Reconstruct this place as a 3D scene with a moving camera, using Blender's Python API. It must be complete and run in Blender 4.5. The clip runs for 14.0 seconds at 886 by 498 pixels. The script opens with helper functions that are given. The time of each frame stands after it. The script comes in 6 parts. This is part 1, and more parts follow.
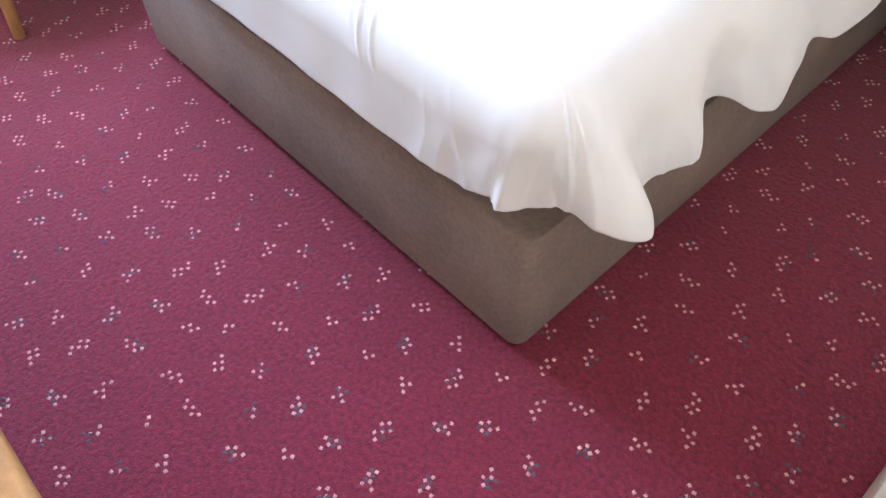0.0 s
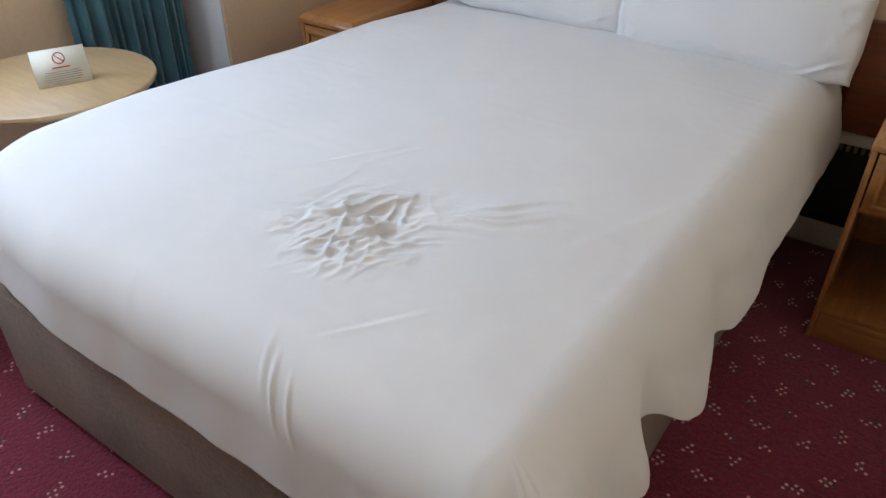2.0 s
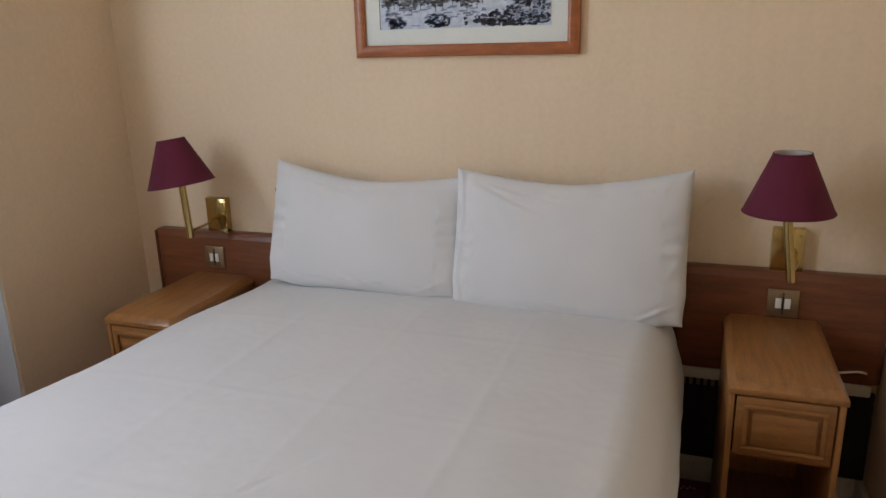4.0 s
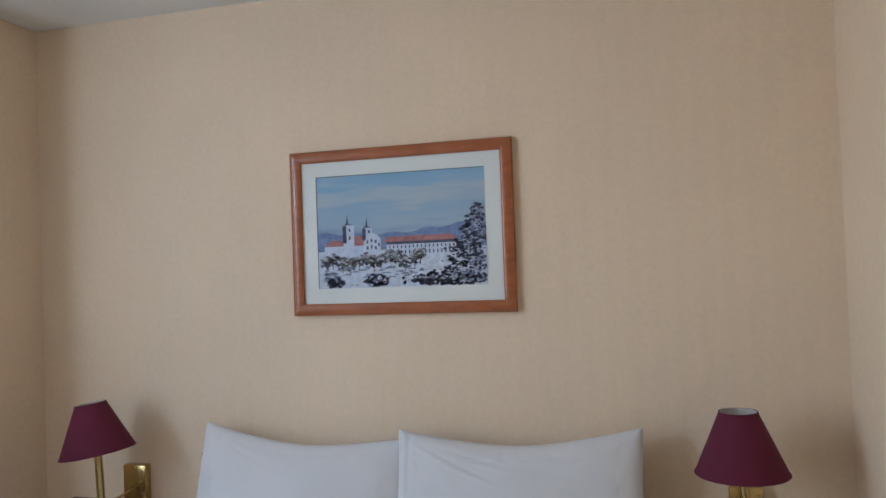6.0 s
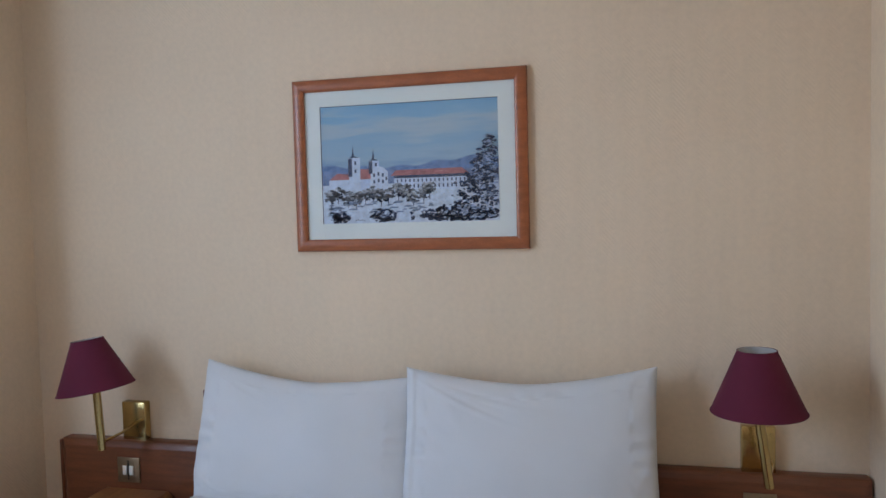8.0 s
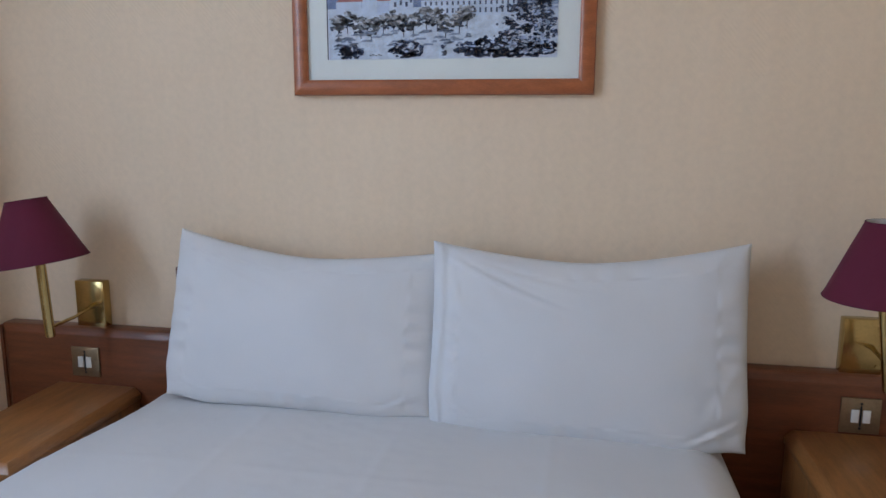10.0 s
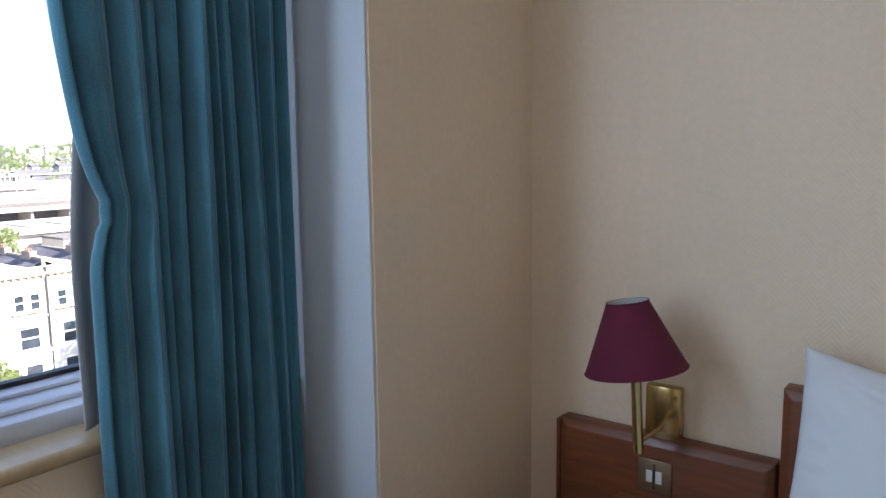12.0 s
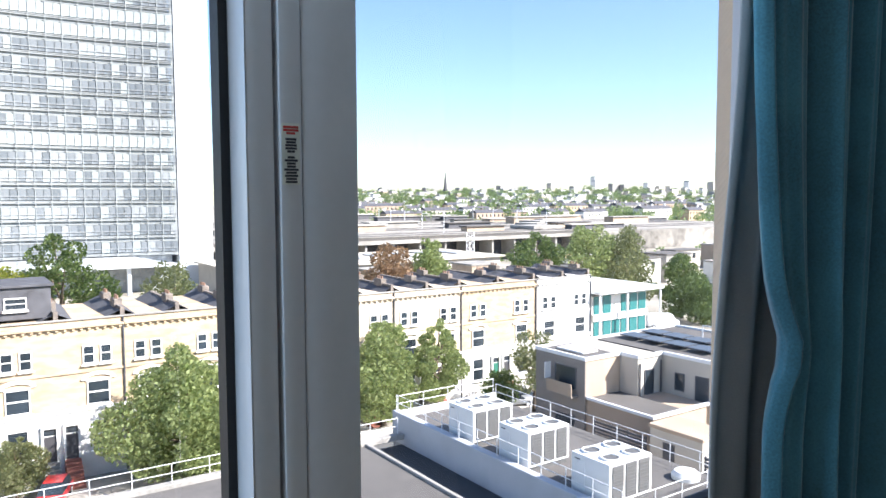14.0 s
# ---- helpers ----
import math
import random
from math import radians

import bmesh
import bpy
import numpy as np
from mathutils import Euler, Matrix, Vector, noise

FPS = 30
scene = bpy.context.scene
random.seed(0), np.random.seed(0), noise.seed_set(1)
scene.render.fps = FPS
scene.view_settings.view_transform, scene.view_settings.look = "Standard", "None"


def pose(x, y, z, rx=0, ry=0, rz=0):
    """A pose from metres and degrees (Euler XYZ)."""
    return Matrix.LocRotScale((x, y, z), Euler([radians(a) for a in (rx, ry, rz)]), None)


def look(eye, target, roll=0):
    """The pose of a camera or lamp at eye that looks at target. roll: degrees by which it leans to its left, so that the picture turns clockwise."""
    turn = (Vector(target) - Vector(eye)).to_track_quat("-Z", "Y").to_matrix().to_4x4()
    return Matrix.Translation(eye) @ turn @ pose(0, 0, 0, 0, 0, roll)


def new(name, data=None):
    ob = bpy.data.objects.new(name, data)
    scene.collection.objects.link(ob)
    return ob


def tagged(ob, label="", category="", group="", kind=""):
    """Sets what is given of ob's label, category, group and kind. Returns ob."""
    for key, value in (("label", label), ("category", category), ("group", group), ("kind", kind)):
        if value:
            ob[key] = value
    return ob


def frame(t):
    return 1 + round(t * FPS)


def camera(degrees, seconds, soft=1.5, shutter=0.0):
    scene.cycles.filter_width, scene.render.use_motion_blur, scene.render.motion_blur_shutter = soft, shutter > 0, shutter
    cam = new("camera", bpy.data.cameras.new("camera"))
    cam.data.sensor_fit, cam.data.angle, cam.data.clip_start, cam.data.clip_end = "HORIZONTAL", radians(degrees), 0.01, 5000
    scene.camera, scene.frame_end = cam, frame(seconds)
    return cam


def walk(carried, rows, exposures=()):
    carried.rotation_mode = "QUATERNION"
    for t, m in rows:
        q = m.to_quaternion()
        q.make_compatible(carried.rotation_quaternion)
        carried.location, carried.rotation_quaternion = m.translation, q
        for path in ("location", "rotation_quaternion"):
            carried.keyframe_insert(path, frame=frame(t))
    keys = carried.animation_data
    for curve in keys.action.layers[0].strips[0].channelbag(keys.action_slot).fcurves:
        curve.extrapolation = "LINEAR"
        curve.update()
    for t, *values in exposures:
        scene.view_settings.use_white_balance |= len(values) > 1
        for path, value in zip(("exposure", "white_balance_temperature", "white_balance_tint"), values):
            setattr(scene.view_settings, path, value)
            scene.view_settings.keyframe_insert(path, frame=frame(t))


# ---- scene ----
cam = camera(62.6, 14.0)
PATH = [
    (0, (0.866, -2.604, 1.311), (-0.048, -1.767, -0.258), -1.0),
    (0.5, (0.816, -2.573, 1.33), (-0.12, -1.615, -0.156), -0.4),
    (1, (0.763, -2.559, 1.344), (-0.197, -1.476, -0.036), -0.2),
    (1.5, (0.717, -2.545, 1.372), (-0.255, -1.331, 0.114), 0.0),
    (2, (0.677, -2.499, 1.398), (-0.278, -1.14, 0.286), 0.2),
    (2.5, (0.591, -2.429, 1.41), (-0.279, -0.899, 0.462), 0.8),
    (3, (0.577, -2.348, 1.411), (-0.218, -0.7, 0.604), -0.1),
    (3.5, (0.515, -2.351, 1.435), (-0.177, -0.603, 0.752), -0.8),
    (4, (0.486, -2.339, 1.467), (-0.153, -0.526, 0.915), -1.5),
    (4.2, (0.486, -2.329, 1.478), (-0.141, -0.495, 0.986), -1.6),
    (6.3, (0.462, -2.256, 1.592), (-0.013, -0.314, 1.657), -2.1),
    (6.5, (0.451, -2.251, 1.606), (-0.016, -0.307, 1.662), -2.1),
    (7, (0.453, -2.228, 1.599), (-0.026, -0.286, 1.62), -2.2),
    (7.5, (0.452, -2.219, 1.578), (-0.045, -0.282, 1.547), -1.9),
    (7.7, (0.425, -2.224, 1.559), (-0.061, -0.285, 1.502), -1.8),
    (9.8, (0.152, -1.838, 1.377), (-0.167, 0.107, 1.036), -0.1),
    (10, (0.106, -1.82, 1.356), (-0.261, 0.114, 1.006), 0.2),
    (10.5, (-0.068, -1.822, 1.357), (-0.602, 0.063, 0.958), 0.3),
    (11, (-0.266, -1.847, 1.36), (-1.013, -0.033, 0.97), 0.2),
    (11.5, (-0.439, -1.812, 1.416), (-1.427, -0.106, 1.08), -0.3),
    (12, (-0.625, -1.786, 1.505), (-1.816, -0.202, 1.236), -0.8),
    (12.5, (-0.781, -1.848, 1.563), (-2.123, -0.378, 1.366), -0.3),
    (13, (-0.974, -1.899, 1.596), (-2.43, -0.538, 1.431), -0.2),
    (13.5, (-1.153, -1.95, 1.59), (-2.703, -0.695, 1.441), -0.2),
    (14, (-1.365, -1.97, 1.6), (-3.011, -0.842, 1.461), -0.2),
]
EXPOSURES = [(0, 4.7, 6450, 23), (1, 4.1, 6750, 22), (2, 3.3, 7500, 22), (3, 2.95, 8400, 26), (4, 2.8, 8400, 26), (7, 2.75, 6650, 22), (10, 2.80, 6700, 24), (11, 2.69, 6650, 24), (12, 2.62, 6350, 20), (12.5, 2.45, 6250, 18), (13, 2.27, 6250, 19), (13.5, 2.02, 6450, 19), (14, 1.70, 6200, 13)]
walk(cam, [(t, look(eye, target, roll)) for t, eye, target, roll in PATH], EXPOSURES)

# ---- daylight ----
world = bpy.data.worlds.new("world")
scene.world = world
world.use_nodes = True
wt = world.node_tree
sky = wt.nodes.new("ShaderNodeTexSky")
sky.sky_type = "NISHITA"
sky.sun_disc = False
sky.sun_elevation = radians(37.1)
sky.sun_rotation = radians(49)
sky.dust_density = 0.4
sky.ozone_density = 3.5
wt.links.new(sky.outputs[0], wt.nodes["Background"].inputs[0])
wt.nodes["Background"].inputs[1].default_value = 0.083

sun = new("sun", bpy.data.lights.new("sun", "SUN"))
sun.data.energy = 5.0
sun.data.angle = radians(0.5)
sun.data.color = (1.0, 0.95, 0.87)
sun.matrix_world = look((30, 26, 30), (0, 0, 0))

# skylight entering by the window
for energy, wide, tall, at, to in ((3.1, 0.50, 1.22, (-1.97, -2.26, 1.68), (0.0, -1.80, 1.50)), (1.9, 0.92, 0.40, (-1.97, -1.64, 2.12), (0.0, -1.75, 1.8))):
    day = new("window_daylight", bpy.data.lights.new("window_daylight", "AREA"))
    day.data.shape, day.data.size, day.data.size_y = "RECTANGLE", wide, tall
    day.data.energy = energy
    day.data.color = (0.50, 0.745, 1.0)
    day.matrix_world = look(at, to)

# ---- materials ----


def material(name, colour, rough=0.6, metal=0.0, vary=0.12, scale=8.0, fine=120.0, bump=0.1, stretch=(1, 1, 1), coat=0.0, sheen=0.0, tint=None):
    """Two scales of variation in colour, and a fine relief."""
    m = bpy.data.materials.new(name)
    m.use_nodes = True
    n, l = m.node_tree.nodes, m.node_tree.links
    bsdf = n["Principled BSDF"]
    bsdf.inputs["Roughness"].default_value = rough
    bsdf.inputs["Metallic"].default_value = metal
    bsdf.inputs["Coat Weight"].default_value = coat
    bsdf.inputs["Sheen Weight"].default_value = sheen
    co = n.new("ShaderNodeTexCoord")
    mp = n.new("ShaderNodeMapping")
    mp.inputs["Scale"].default_value = stretch
    l.new(co.outputs["Object"], mp.inputs["Vector"])
    big, small = n.new("ShaderNodeTexNoise"), n.new("ShaderNodeTexNoise")
    big.inputs["Scale"].default_value, small.inputs["Scale"].default_value = scale, fine
    big.inputs["Detail"].default_value = 3
    for t in (big, small):
        l.new(mp.outputs[0], t.inputs["Vector"])
    mix = n.new("ShaderNodeMath")
    mix.operation = "MULTIPLY_ADD"
    mix.inputs[1].default_value = 0.4
    l.new(small.outputs["Fac"], mix.inputs[0])
    half = n.new("ShaderNodeMath")
    half.operation = "MULTIPLY"
    half.inputs[1].default_value = 0.6
    l.new(big.outputs["Fac"], half.inputs[0])
    l.new(half.outputs[0], mix.inputs[2])
    ramp = n.new("ShaderNodeValToRGB")
    c = Vector(colour)
    lo = Vector(tint) if tint else c * (1 - 2.2 * vary)
    hi = c * (1 + 1.6 * vary)
    ramp.color_ramp.elements[0].position, ramp.color_ramp.elements[1].position = 0.3, 0.7
    ramp.color_ramp.elements[0].color = (*[max(v, 0) for v in lo], 1)
    ramp.color_ramp.elements[1].color = (*[min(v, 0.95) for v in hi], 1)
    l.new(mix.outputs[0], ramp.inputs[0])
    l.new(ramp.outputs[0], bsdf.inputs["Base Color"])
    if bump:
        b = n.new("ShaderNodeBump")
        b.inputs["Strength"].default_value, b.inputs["Distance"].default_value = bump, 0.01
        l.new(mix.outputs[0], b.inputs["Height"])
        l.new(b.outputs[0], bsdf.inputs["Normal"])
    return m


def wallpaper(name, colour):
    """Cream paper with an embossed herringbone."""
    m = material(name, colour, 0.75, vary=0.035, scale=1.6, fine=60, bump=0)
    n, l = m.node_tree.nodes, m.node_tree.links
    co = n.new("ShaderNodeTexCoord")
    sep = n.new("ShaderNodeSeparateXYZ")
    l.new(co.outputs["Object"], sep.inputs[0])

    def op(kind, a, b=None, c=None):
        x = n.new("ShaderNodeMath")
        x.operation = kind
        for k, v in enumerate((a, b, c)):
            if v is None:
                continue
            if isinstance(v, (int, float)):
                x.inputs[k].default_value = v
            else:
                l.new(v, x.inputs[k])
        return x.outputs[0]

    run = op("ADD", sep.outputs[0], sep.outputs[1])
    fold = op("PINGPONG", run, 0.034)
    wave = op("SINE", op("MULTIPLY", op("MULTIPLY_ADD", fold, 1.15, sep.outputs[2]), 2 * math.pi / 0.0135))
    wear = n.new("ShaderNodeTexNoise")
    wear.inputs["Scale"].default_value = 900
    l.new(co.outputs["Object"], wear.inputs["Vector"])
    height = op("MULTIPLY_ADD", wear.outputs["Fac"], 0.7, wave)
    b = n.new("ShaderNodeBump")
    b.inputs["Strength"].default_value, b.inputs["Distance"].default_value = 0.13, 0.0013
    l.new(height, b.inputs["Height"])
    l.new(b.outputs[0], n["Principled BSDF"].inputs["Normal"])
    return m


def glass(name, colour=(1, 1, 1), rough=0.0, share=0.02):
    """A clear pane: mostly see-through, with a faint mirror."""
    m = bpy.data.materials.new(name)
    m.use_nodes = True
    n, l = m.node_tree.nodes, m.node_tree.links
    n.remove(n["Principled BSDF"])
    clear, shine, mix = n.new("ShaderNodeBsdfTransparent"), n.new("ShaderNodeBsdfGlossy"), n.new("ShaderNodeMixShader")
    rim, power, gain = n.new("ShaderNodeLayerWeight"), n.new("ShaderNodeMath"), n.new("ShaderNodeMath")
    clear.inputs[0].default_value = (*colour, 1)
    shine.inputs["Roughness"].default_value = rough
    rim.inputs["Blend"].default_value = 0.5
    power.operation, power.inputs[1].default_value = "POWER", 4.0
    gain.operation, gain.inputs[1].default_value, gain.inputs[2].default_value = "MULTIPLY_ADD", 0.45, share
    l.new(rim.outputs["Facing"], power.inputs[0])
    l.new(power.outputs[0], gain.inputs[0])
    l.new(gain.outputs[0], mix.inputs[0])
    l.new(clear.outputs[0], mix.inputs[1])
    l.new(shine.outputs[0], mix.inputs[2])
    l.new(mix.outputs[0], n["Material Output"].inputs[0])
    return m


M_PAPER = wallpaper("cream_wallpaper", (0.845, 0.658, 0.472))
M_CEIL = material("ceiling_paint", (0.85, 0.835, 0.80), 0.9, vary=0.03, scale=2, fine=200, bump=0.05)
M_REVEAL = material("white_reveal_paint", (0.66, 0.665, 0.675), 0.6, vary=0.03, scale=3, fine=150, bump=0.04)
M_SKIRT = material("cream_gloss_paint", (0.72, 0.66, 0.54), 0.4, vary=0.05, scale=5)
M_CARPET = material("burgundy_carpet", (0.236, 0.0120, 0.040), 0.95, vary=0.27, scale=95, fine=300, bump=0.9, sheen=0.25)
M_FLECK = material("pink_tuft", (0.86, 0.46, 0.44), 0.95, vary=0.15, scale=60, fine=500, bump=0.6)
M_FLECK2 = material("grey_tuft", (0.13, 0.105, 0.13), 0.95, vary=0.2, scale=60, fine=500, bump=0.6)
M_BASE = material("taupe_suede", (0.245, 0.182, 0.146), 0.9, vary=0.16, scale=4, fine=90, bump=0.12, sheen=0.08)
M_LINEN = material("white_cotton", (0.70, 0.695, 0.69), 0.85, vary=0.02, scale=5, fine=600, bump=0.05, sheen=0.15)
M_TICK = material("mattress_ticking", (0.66, 0.60, 0.52), 0.9, vary=0.05)
M_OAK = material("oak_veneer", (0.36, 0.145, 0.044), 0.38, vary=0.16, scale=7, fine=60, bump=0.05, stretch=(1.0, 9, 9), coat=0.2)
M_OAKV = material("oak_veneer_upright", (0.36, 0.145, 0.044), 0.38, vary=0.16, scale=7, fine=60, bump=0.05, stretch=(9, 9, 1.0), coat=0.2)
M_OAKY = material("oak_veneer_deep", (0.36, 0.145, 0.044), 0.34, vary=0.16, scale=7, fine=60, bump=0.05, stretch=(9, 1.0, 9), coat=0.25)
M_HEAD = material("mahogany_veneer", (0.20, 0.059, 0.022), 0.42, vary=0.16, scale=7, fine=70, bump=0.05, stretch=(0.8, 9, 9), coat=0.15)
M_TABLE = material("beech_laminate", (0.50, 0.335, 0.175), 0.4, vary=0.06, scale=10, fine=120, bump=0.02, stretch=(1, 6, 6), coat=0.15)
M_BEECH = material("orange_beech", (0.46, 0.235, 0.085), 0.4, vary=0.12, scale=8, fine=90, bump=0.04, stretch=(8, 8, 1.5), coat=0.2)
M_FRAME = material("cherry_frame", (0.40, 0.110, 0.034), 0.4, vary=0.14, scale=9, fine=90, bump=0.04, stretch=(1.5, 6, 6), coat=0.2)
M_BRASS = material("polished_brass", (0.55, 0.40, 0.17), 0.2, 1.0, vary=0.08, scale=25, fine=200, bump=0.02)
M_BRONZE = material("bronze_plate", (0.34, 0.245, 0.15), 0.35, 0.8, vary=0.1, scale=30, fine=200, bump=0.02)
M_SWITCH = material("ivory_rocker", (0.78, 0.75, 0.68), 0.35, vary=0.02)
M_BLACK = material("black_plastic", (0.012, 0.012, 0.013), 0.5, vary=0.1)
M_DARK = material("near_black_matt", (0.02, 0.018, 0.017), 0.9, vary=0.2)
M_SHADE = material("burgundy_shade_fabric", (0.125, 0.007, 0.028), 0.85, vary=0.06, scale=10, fine=700, bump=0.15)
M_SHADEIN = material("white_shade_lining", (0.72, 0.70, 0.66), 0.8, vary=0.03)
M_CURT = material("teal_curtain_velvet", (0.055, 0.187, 0.243), 0.85, vary=0.2, scale=6, fine=350, bump=0.12, sheen=0.35)
M_LINER = material("pale_curtain_lining", (0.60, 0.585, 0.58), 0.85, vary=0.04, scale=6, fine=350, bump=0.08)
M_UPVC = material("white_upvc", (0.66, 0.655, 0.665), 0.32, vary=0.02, scale=4, fine=90, bump=0.02)
M_GASKET = material("black_gasket", (0.012, 0.012, 0.014), 0.6, vary=0.1)
M_GLASS = glass("window_glass")
M_MAT = material("white_mount_board", (0.78, 0.82, 0.78), 0.8, vary=0.015, scale=9)
M_CARD = material("pale_card", (0.74, 0.74, 0.66), 0.6, vary=0.02)
M_RED = material("red_print", (0.55, 0.07, 0.06), 0.7, vary=0.05)
M_INK = material("dark_print", (0.05, 0.05, 0.06), 0.7, vary=0.05)
M_GREYINK = material("grey_print", (0.42, 0.42, 0.42), 0.7, vary=0.05)
M_TEALSEAT = material("teal_upholstery", (0.05, 0.16, 0.165), 0.8, vary=0.1, scale=12, fine=300, bump=0.2, sheen=0.3)

# ---- helpers ----


def mesh_of(bm, name):
    me = bpy.data.meshes.new(name)
    bm.to_mesh(me)
    bm.free()
    return me


def smooth(me, angle=35):
    me.shade_smooth()
    me.set_sharp_from_angle(angle=radians(angle))
    return me


def cuboid(x0, x1, y0, y1, z0, z1, bevel=0.0, seg=2):
    bm = bmesh.new()
    bmesh.ops.create_cube(bm, size=1)
    for v in bm.verts:
        v.co = ((x0 + x1) / 2 + v.co.x * (x1 - x0), (y0 + y1) / 2 + v.co.y * (y1 - y0), (z0 + z1) / 2 + v.co.z * (z1 - z0))
    if bevel:
        bmesh.ops.bevel(bm, geom=list(bm.edges), offset=bevel, segments=seg, profile=0.5, affect="EDGES")
    return bm


def lathe(profile, n=28, axis=(0, 0), lean=None):
    """A turned shape from (radius, height) pairs."""
    bm = bmesh.new()
    rings = []
    for r, z in profile:
        rings.append([bm.verts.new((axis[0] + r * math.cos(2 * math.pi * k / n), axis[1] + r * math.sin(2 * math.pi * k / n), z)) for k in range(n)])
    for a, b in zip(rings, rings[1:]):
        for k in range(n):
            bm.faces.new((a[k], a[(k + 1) % n], b[(k + 1) % n], b[k]))
    for ring, turn in ((rings[0], True), (rings[-1], False)):
        if profile[0][0] > 1e-5 or not turn:
            try:
                bm.faces.new(ring[::-1] if turn else ring)
            except ValueError:
                pass
    return bm


def rod(a, b, r, n=12, r2=None):
    """A round bar from a to b."""
    a, b = Vector(a), Vector(b)
    bm = bmesh.new()
    q = (b - a).to_track_quat("Z", "Y")
    rings = []
    for p, rr in ((a, r), (b, r if r2 is None else r2)):
        rings.append([bm.verts.new(p + q @ Vector((rr * math.cos(2 * math.pi * k / n), rr * math.sin(2 * math.pi * k / n), 0))) for k in range(n)])
    for k in range(n):
        bm.faces.new((rings[0][k], rings[0][(k + 1) % n], rings[1][(k + 1) % n], rings[1][k]))
    bm.faces.new(rings[0][::-1])
    bm.faces.new(rings[1])
    return bm


def bent(points, r, n=10):
    """A round bar along a line of points."""
    bm = bmesh.new()
    pts = [Vector(p) for p in points]
    rings = []
    for i, p in enumerate(pts):
        d = (pts[min(i + 1, len(pts) - 1)] - pts[max(i - 1, 0)]).normalized()
        q = d.to_track_quat("Z", "Y")
        rings.append([bm.verts.new(p + q @ Vector((r * math.cos(2 * math.pi * k / n), r * math.sin(2 * math.pi * k / n), 0))) for k in range(n)])
    for a, b in zip(rings, rings[1:]):
        for k in range(n):
            bm.faces.new((a[k], a[(k + 1) % n], b[(k + 1) % n], b[k]))
    bm.faces.new(rings[0][::-1])
    bm.faces.new(rings[-1])
    return bm


def thing(name, label, category, at=(0, 0, 0), group="", kind=""):
    ob = new(name)
    ob.empty_display_size = 0.1
    ob.location = at
    return tagged(ob, label, category, group, kind)


def part(name, bm, mat, parent, label="", angle=35, category=""):
    """Links a bmesh, given in the thing's own coordinates, as one mesh under a parent."""
    ob = new(name, smooth(mesh_of(bm, name) if isinstance(bm, bmesh.types.BMesh) else bm, angle))
    if not ob.data.materials:
        ob.data.materials.append(mat)
    if parent:
        ob.parent = parent
    return tagged(ob, label, category)


def structure(name, bm, mat, label=""):
    ob = part(name, bm, mat, None, label)
    return tagged(ob, label, kind="structure")


def grid_mesh(name, xyz):
    """A mesh from an array of rows and columns of places."""
    r, c, _ = xyz.shape
    idx = np.arange(r * c).reshape(r, c)
    quads = np.stack([idx[:-1, :-1], idx[:-1, 1:], idx[1:, 1:], idx[1:, :-1]], -1).reshape(-1, 4)
    me = bpy.data.meshes.new(name)
    me.from_pydata(xyz.reshape(-1, 3).tolist(), [], quads.tolist())
    return me


def smoothstep(a, b, x):
    t = np.clip((x - a) / (b - a), 0, 1)
    return t * t * (3 - 2 * t)


def joined(bms):
    """One bmesh out of several."""
    out = bmesh.new()
    for b in bms:
        me = bpy.data.meshes.new("join")
        b.to_mesh(me)
        b.free()
        out.from_mesh(me)
        bpy.data.meshes.remove(me)
    return out


# ---- room: floor, walls, ceiling ----
XL, XR, H = -1.654, 1.058, 2.50       # side walls and ceiling
YB = -3.36                             # wall behind
XW = -1.912                           # wall under the window
XO = -2.26                            # outer face of the outer wall
W0, W1 = -2.56, -0.70                 # window opening along y
SILL, HEAD = 0.994, 2.36

structure("floor", cuboid(XO, XR + 0.15, YB - 0.15, 0.15, -0.15, 0), M_CARPET, "burgundy carpet flecked with small pink and grey tufts")
structure("ceiling", cuboid(XO, XR + 0.15, YB - 0.15, 0.15, H, H + 0.2), M_CEIL, "plain off-white painted ceiling")
structure("wall_north", cuboid(XL, XR, 0, 0.15, 0, H), M_PAPER, "cream herringbone embossed wallpaper behind the bed")
structure("wall_east", cuboid(XR, XR + 0.15, YB, 0.15, 0, H), M_PAPER, "cream herringbone embossed wallpaper")
structure("wall_south", cuboid(XO, XR + 0.15, YB - 0.15, YB, 0, H), M_PAPER, "cream wallpaper")
structure("wall_west_pier", cuboid(XO, XL, -0.662, 0.15, 0, H, 0.004, 1), M_PAPER, "cream wallpapered pier beside the window recess")
structure("window_reveal", cuboid(XO + 0.02, XL - 0.003, -0.6685, -0.6625, 0.0, H - 0.002, 0.002, 1), M_REVEAL, "white painted side of the window recess")
structure("wall_west_far", cuboid(XO, XW, YB, W0, 0, H), M_PAPER, "cream wallpapered wall past the window")
structure("wall_west_low", cuboid(XO, XW, W0, -0.6695, 0, SILL - 0.032), M_PAPER, "cream wallpapered wall under the window")
structure("wall_west_high", cuboid(XO, XW, W0, -0.6695, HEAD, H), M_PAPER, "cream wallpapered lintel over the window")
structure("wall_west_jamb", cuboid(XO, XW, W1, -0.6695, SILL - 0.032, HEAD), M_PAPER, "cream wallpapered jamb of the window")
structure("baseboard_east", cuboid(XR - 0.022, XR - 0.001, YB, -0.001, 0.0, 0.095, 0.006), M_SKIRT, "cream painted skirting board")
structure("baseboard_north_left", cuboid(XL + 0.001, -0.99, -0.021, -0.001, 0.0, 0.095, 0.006), M_SKIRT, "cream painted skirting board")
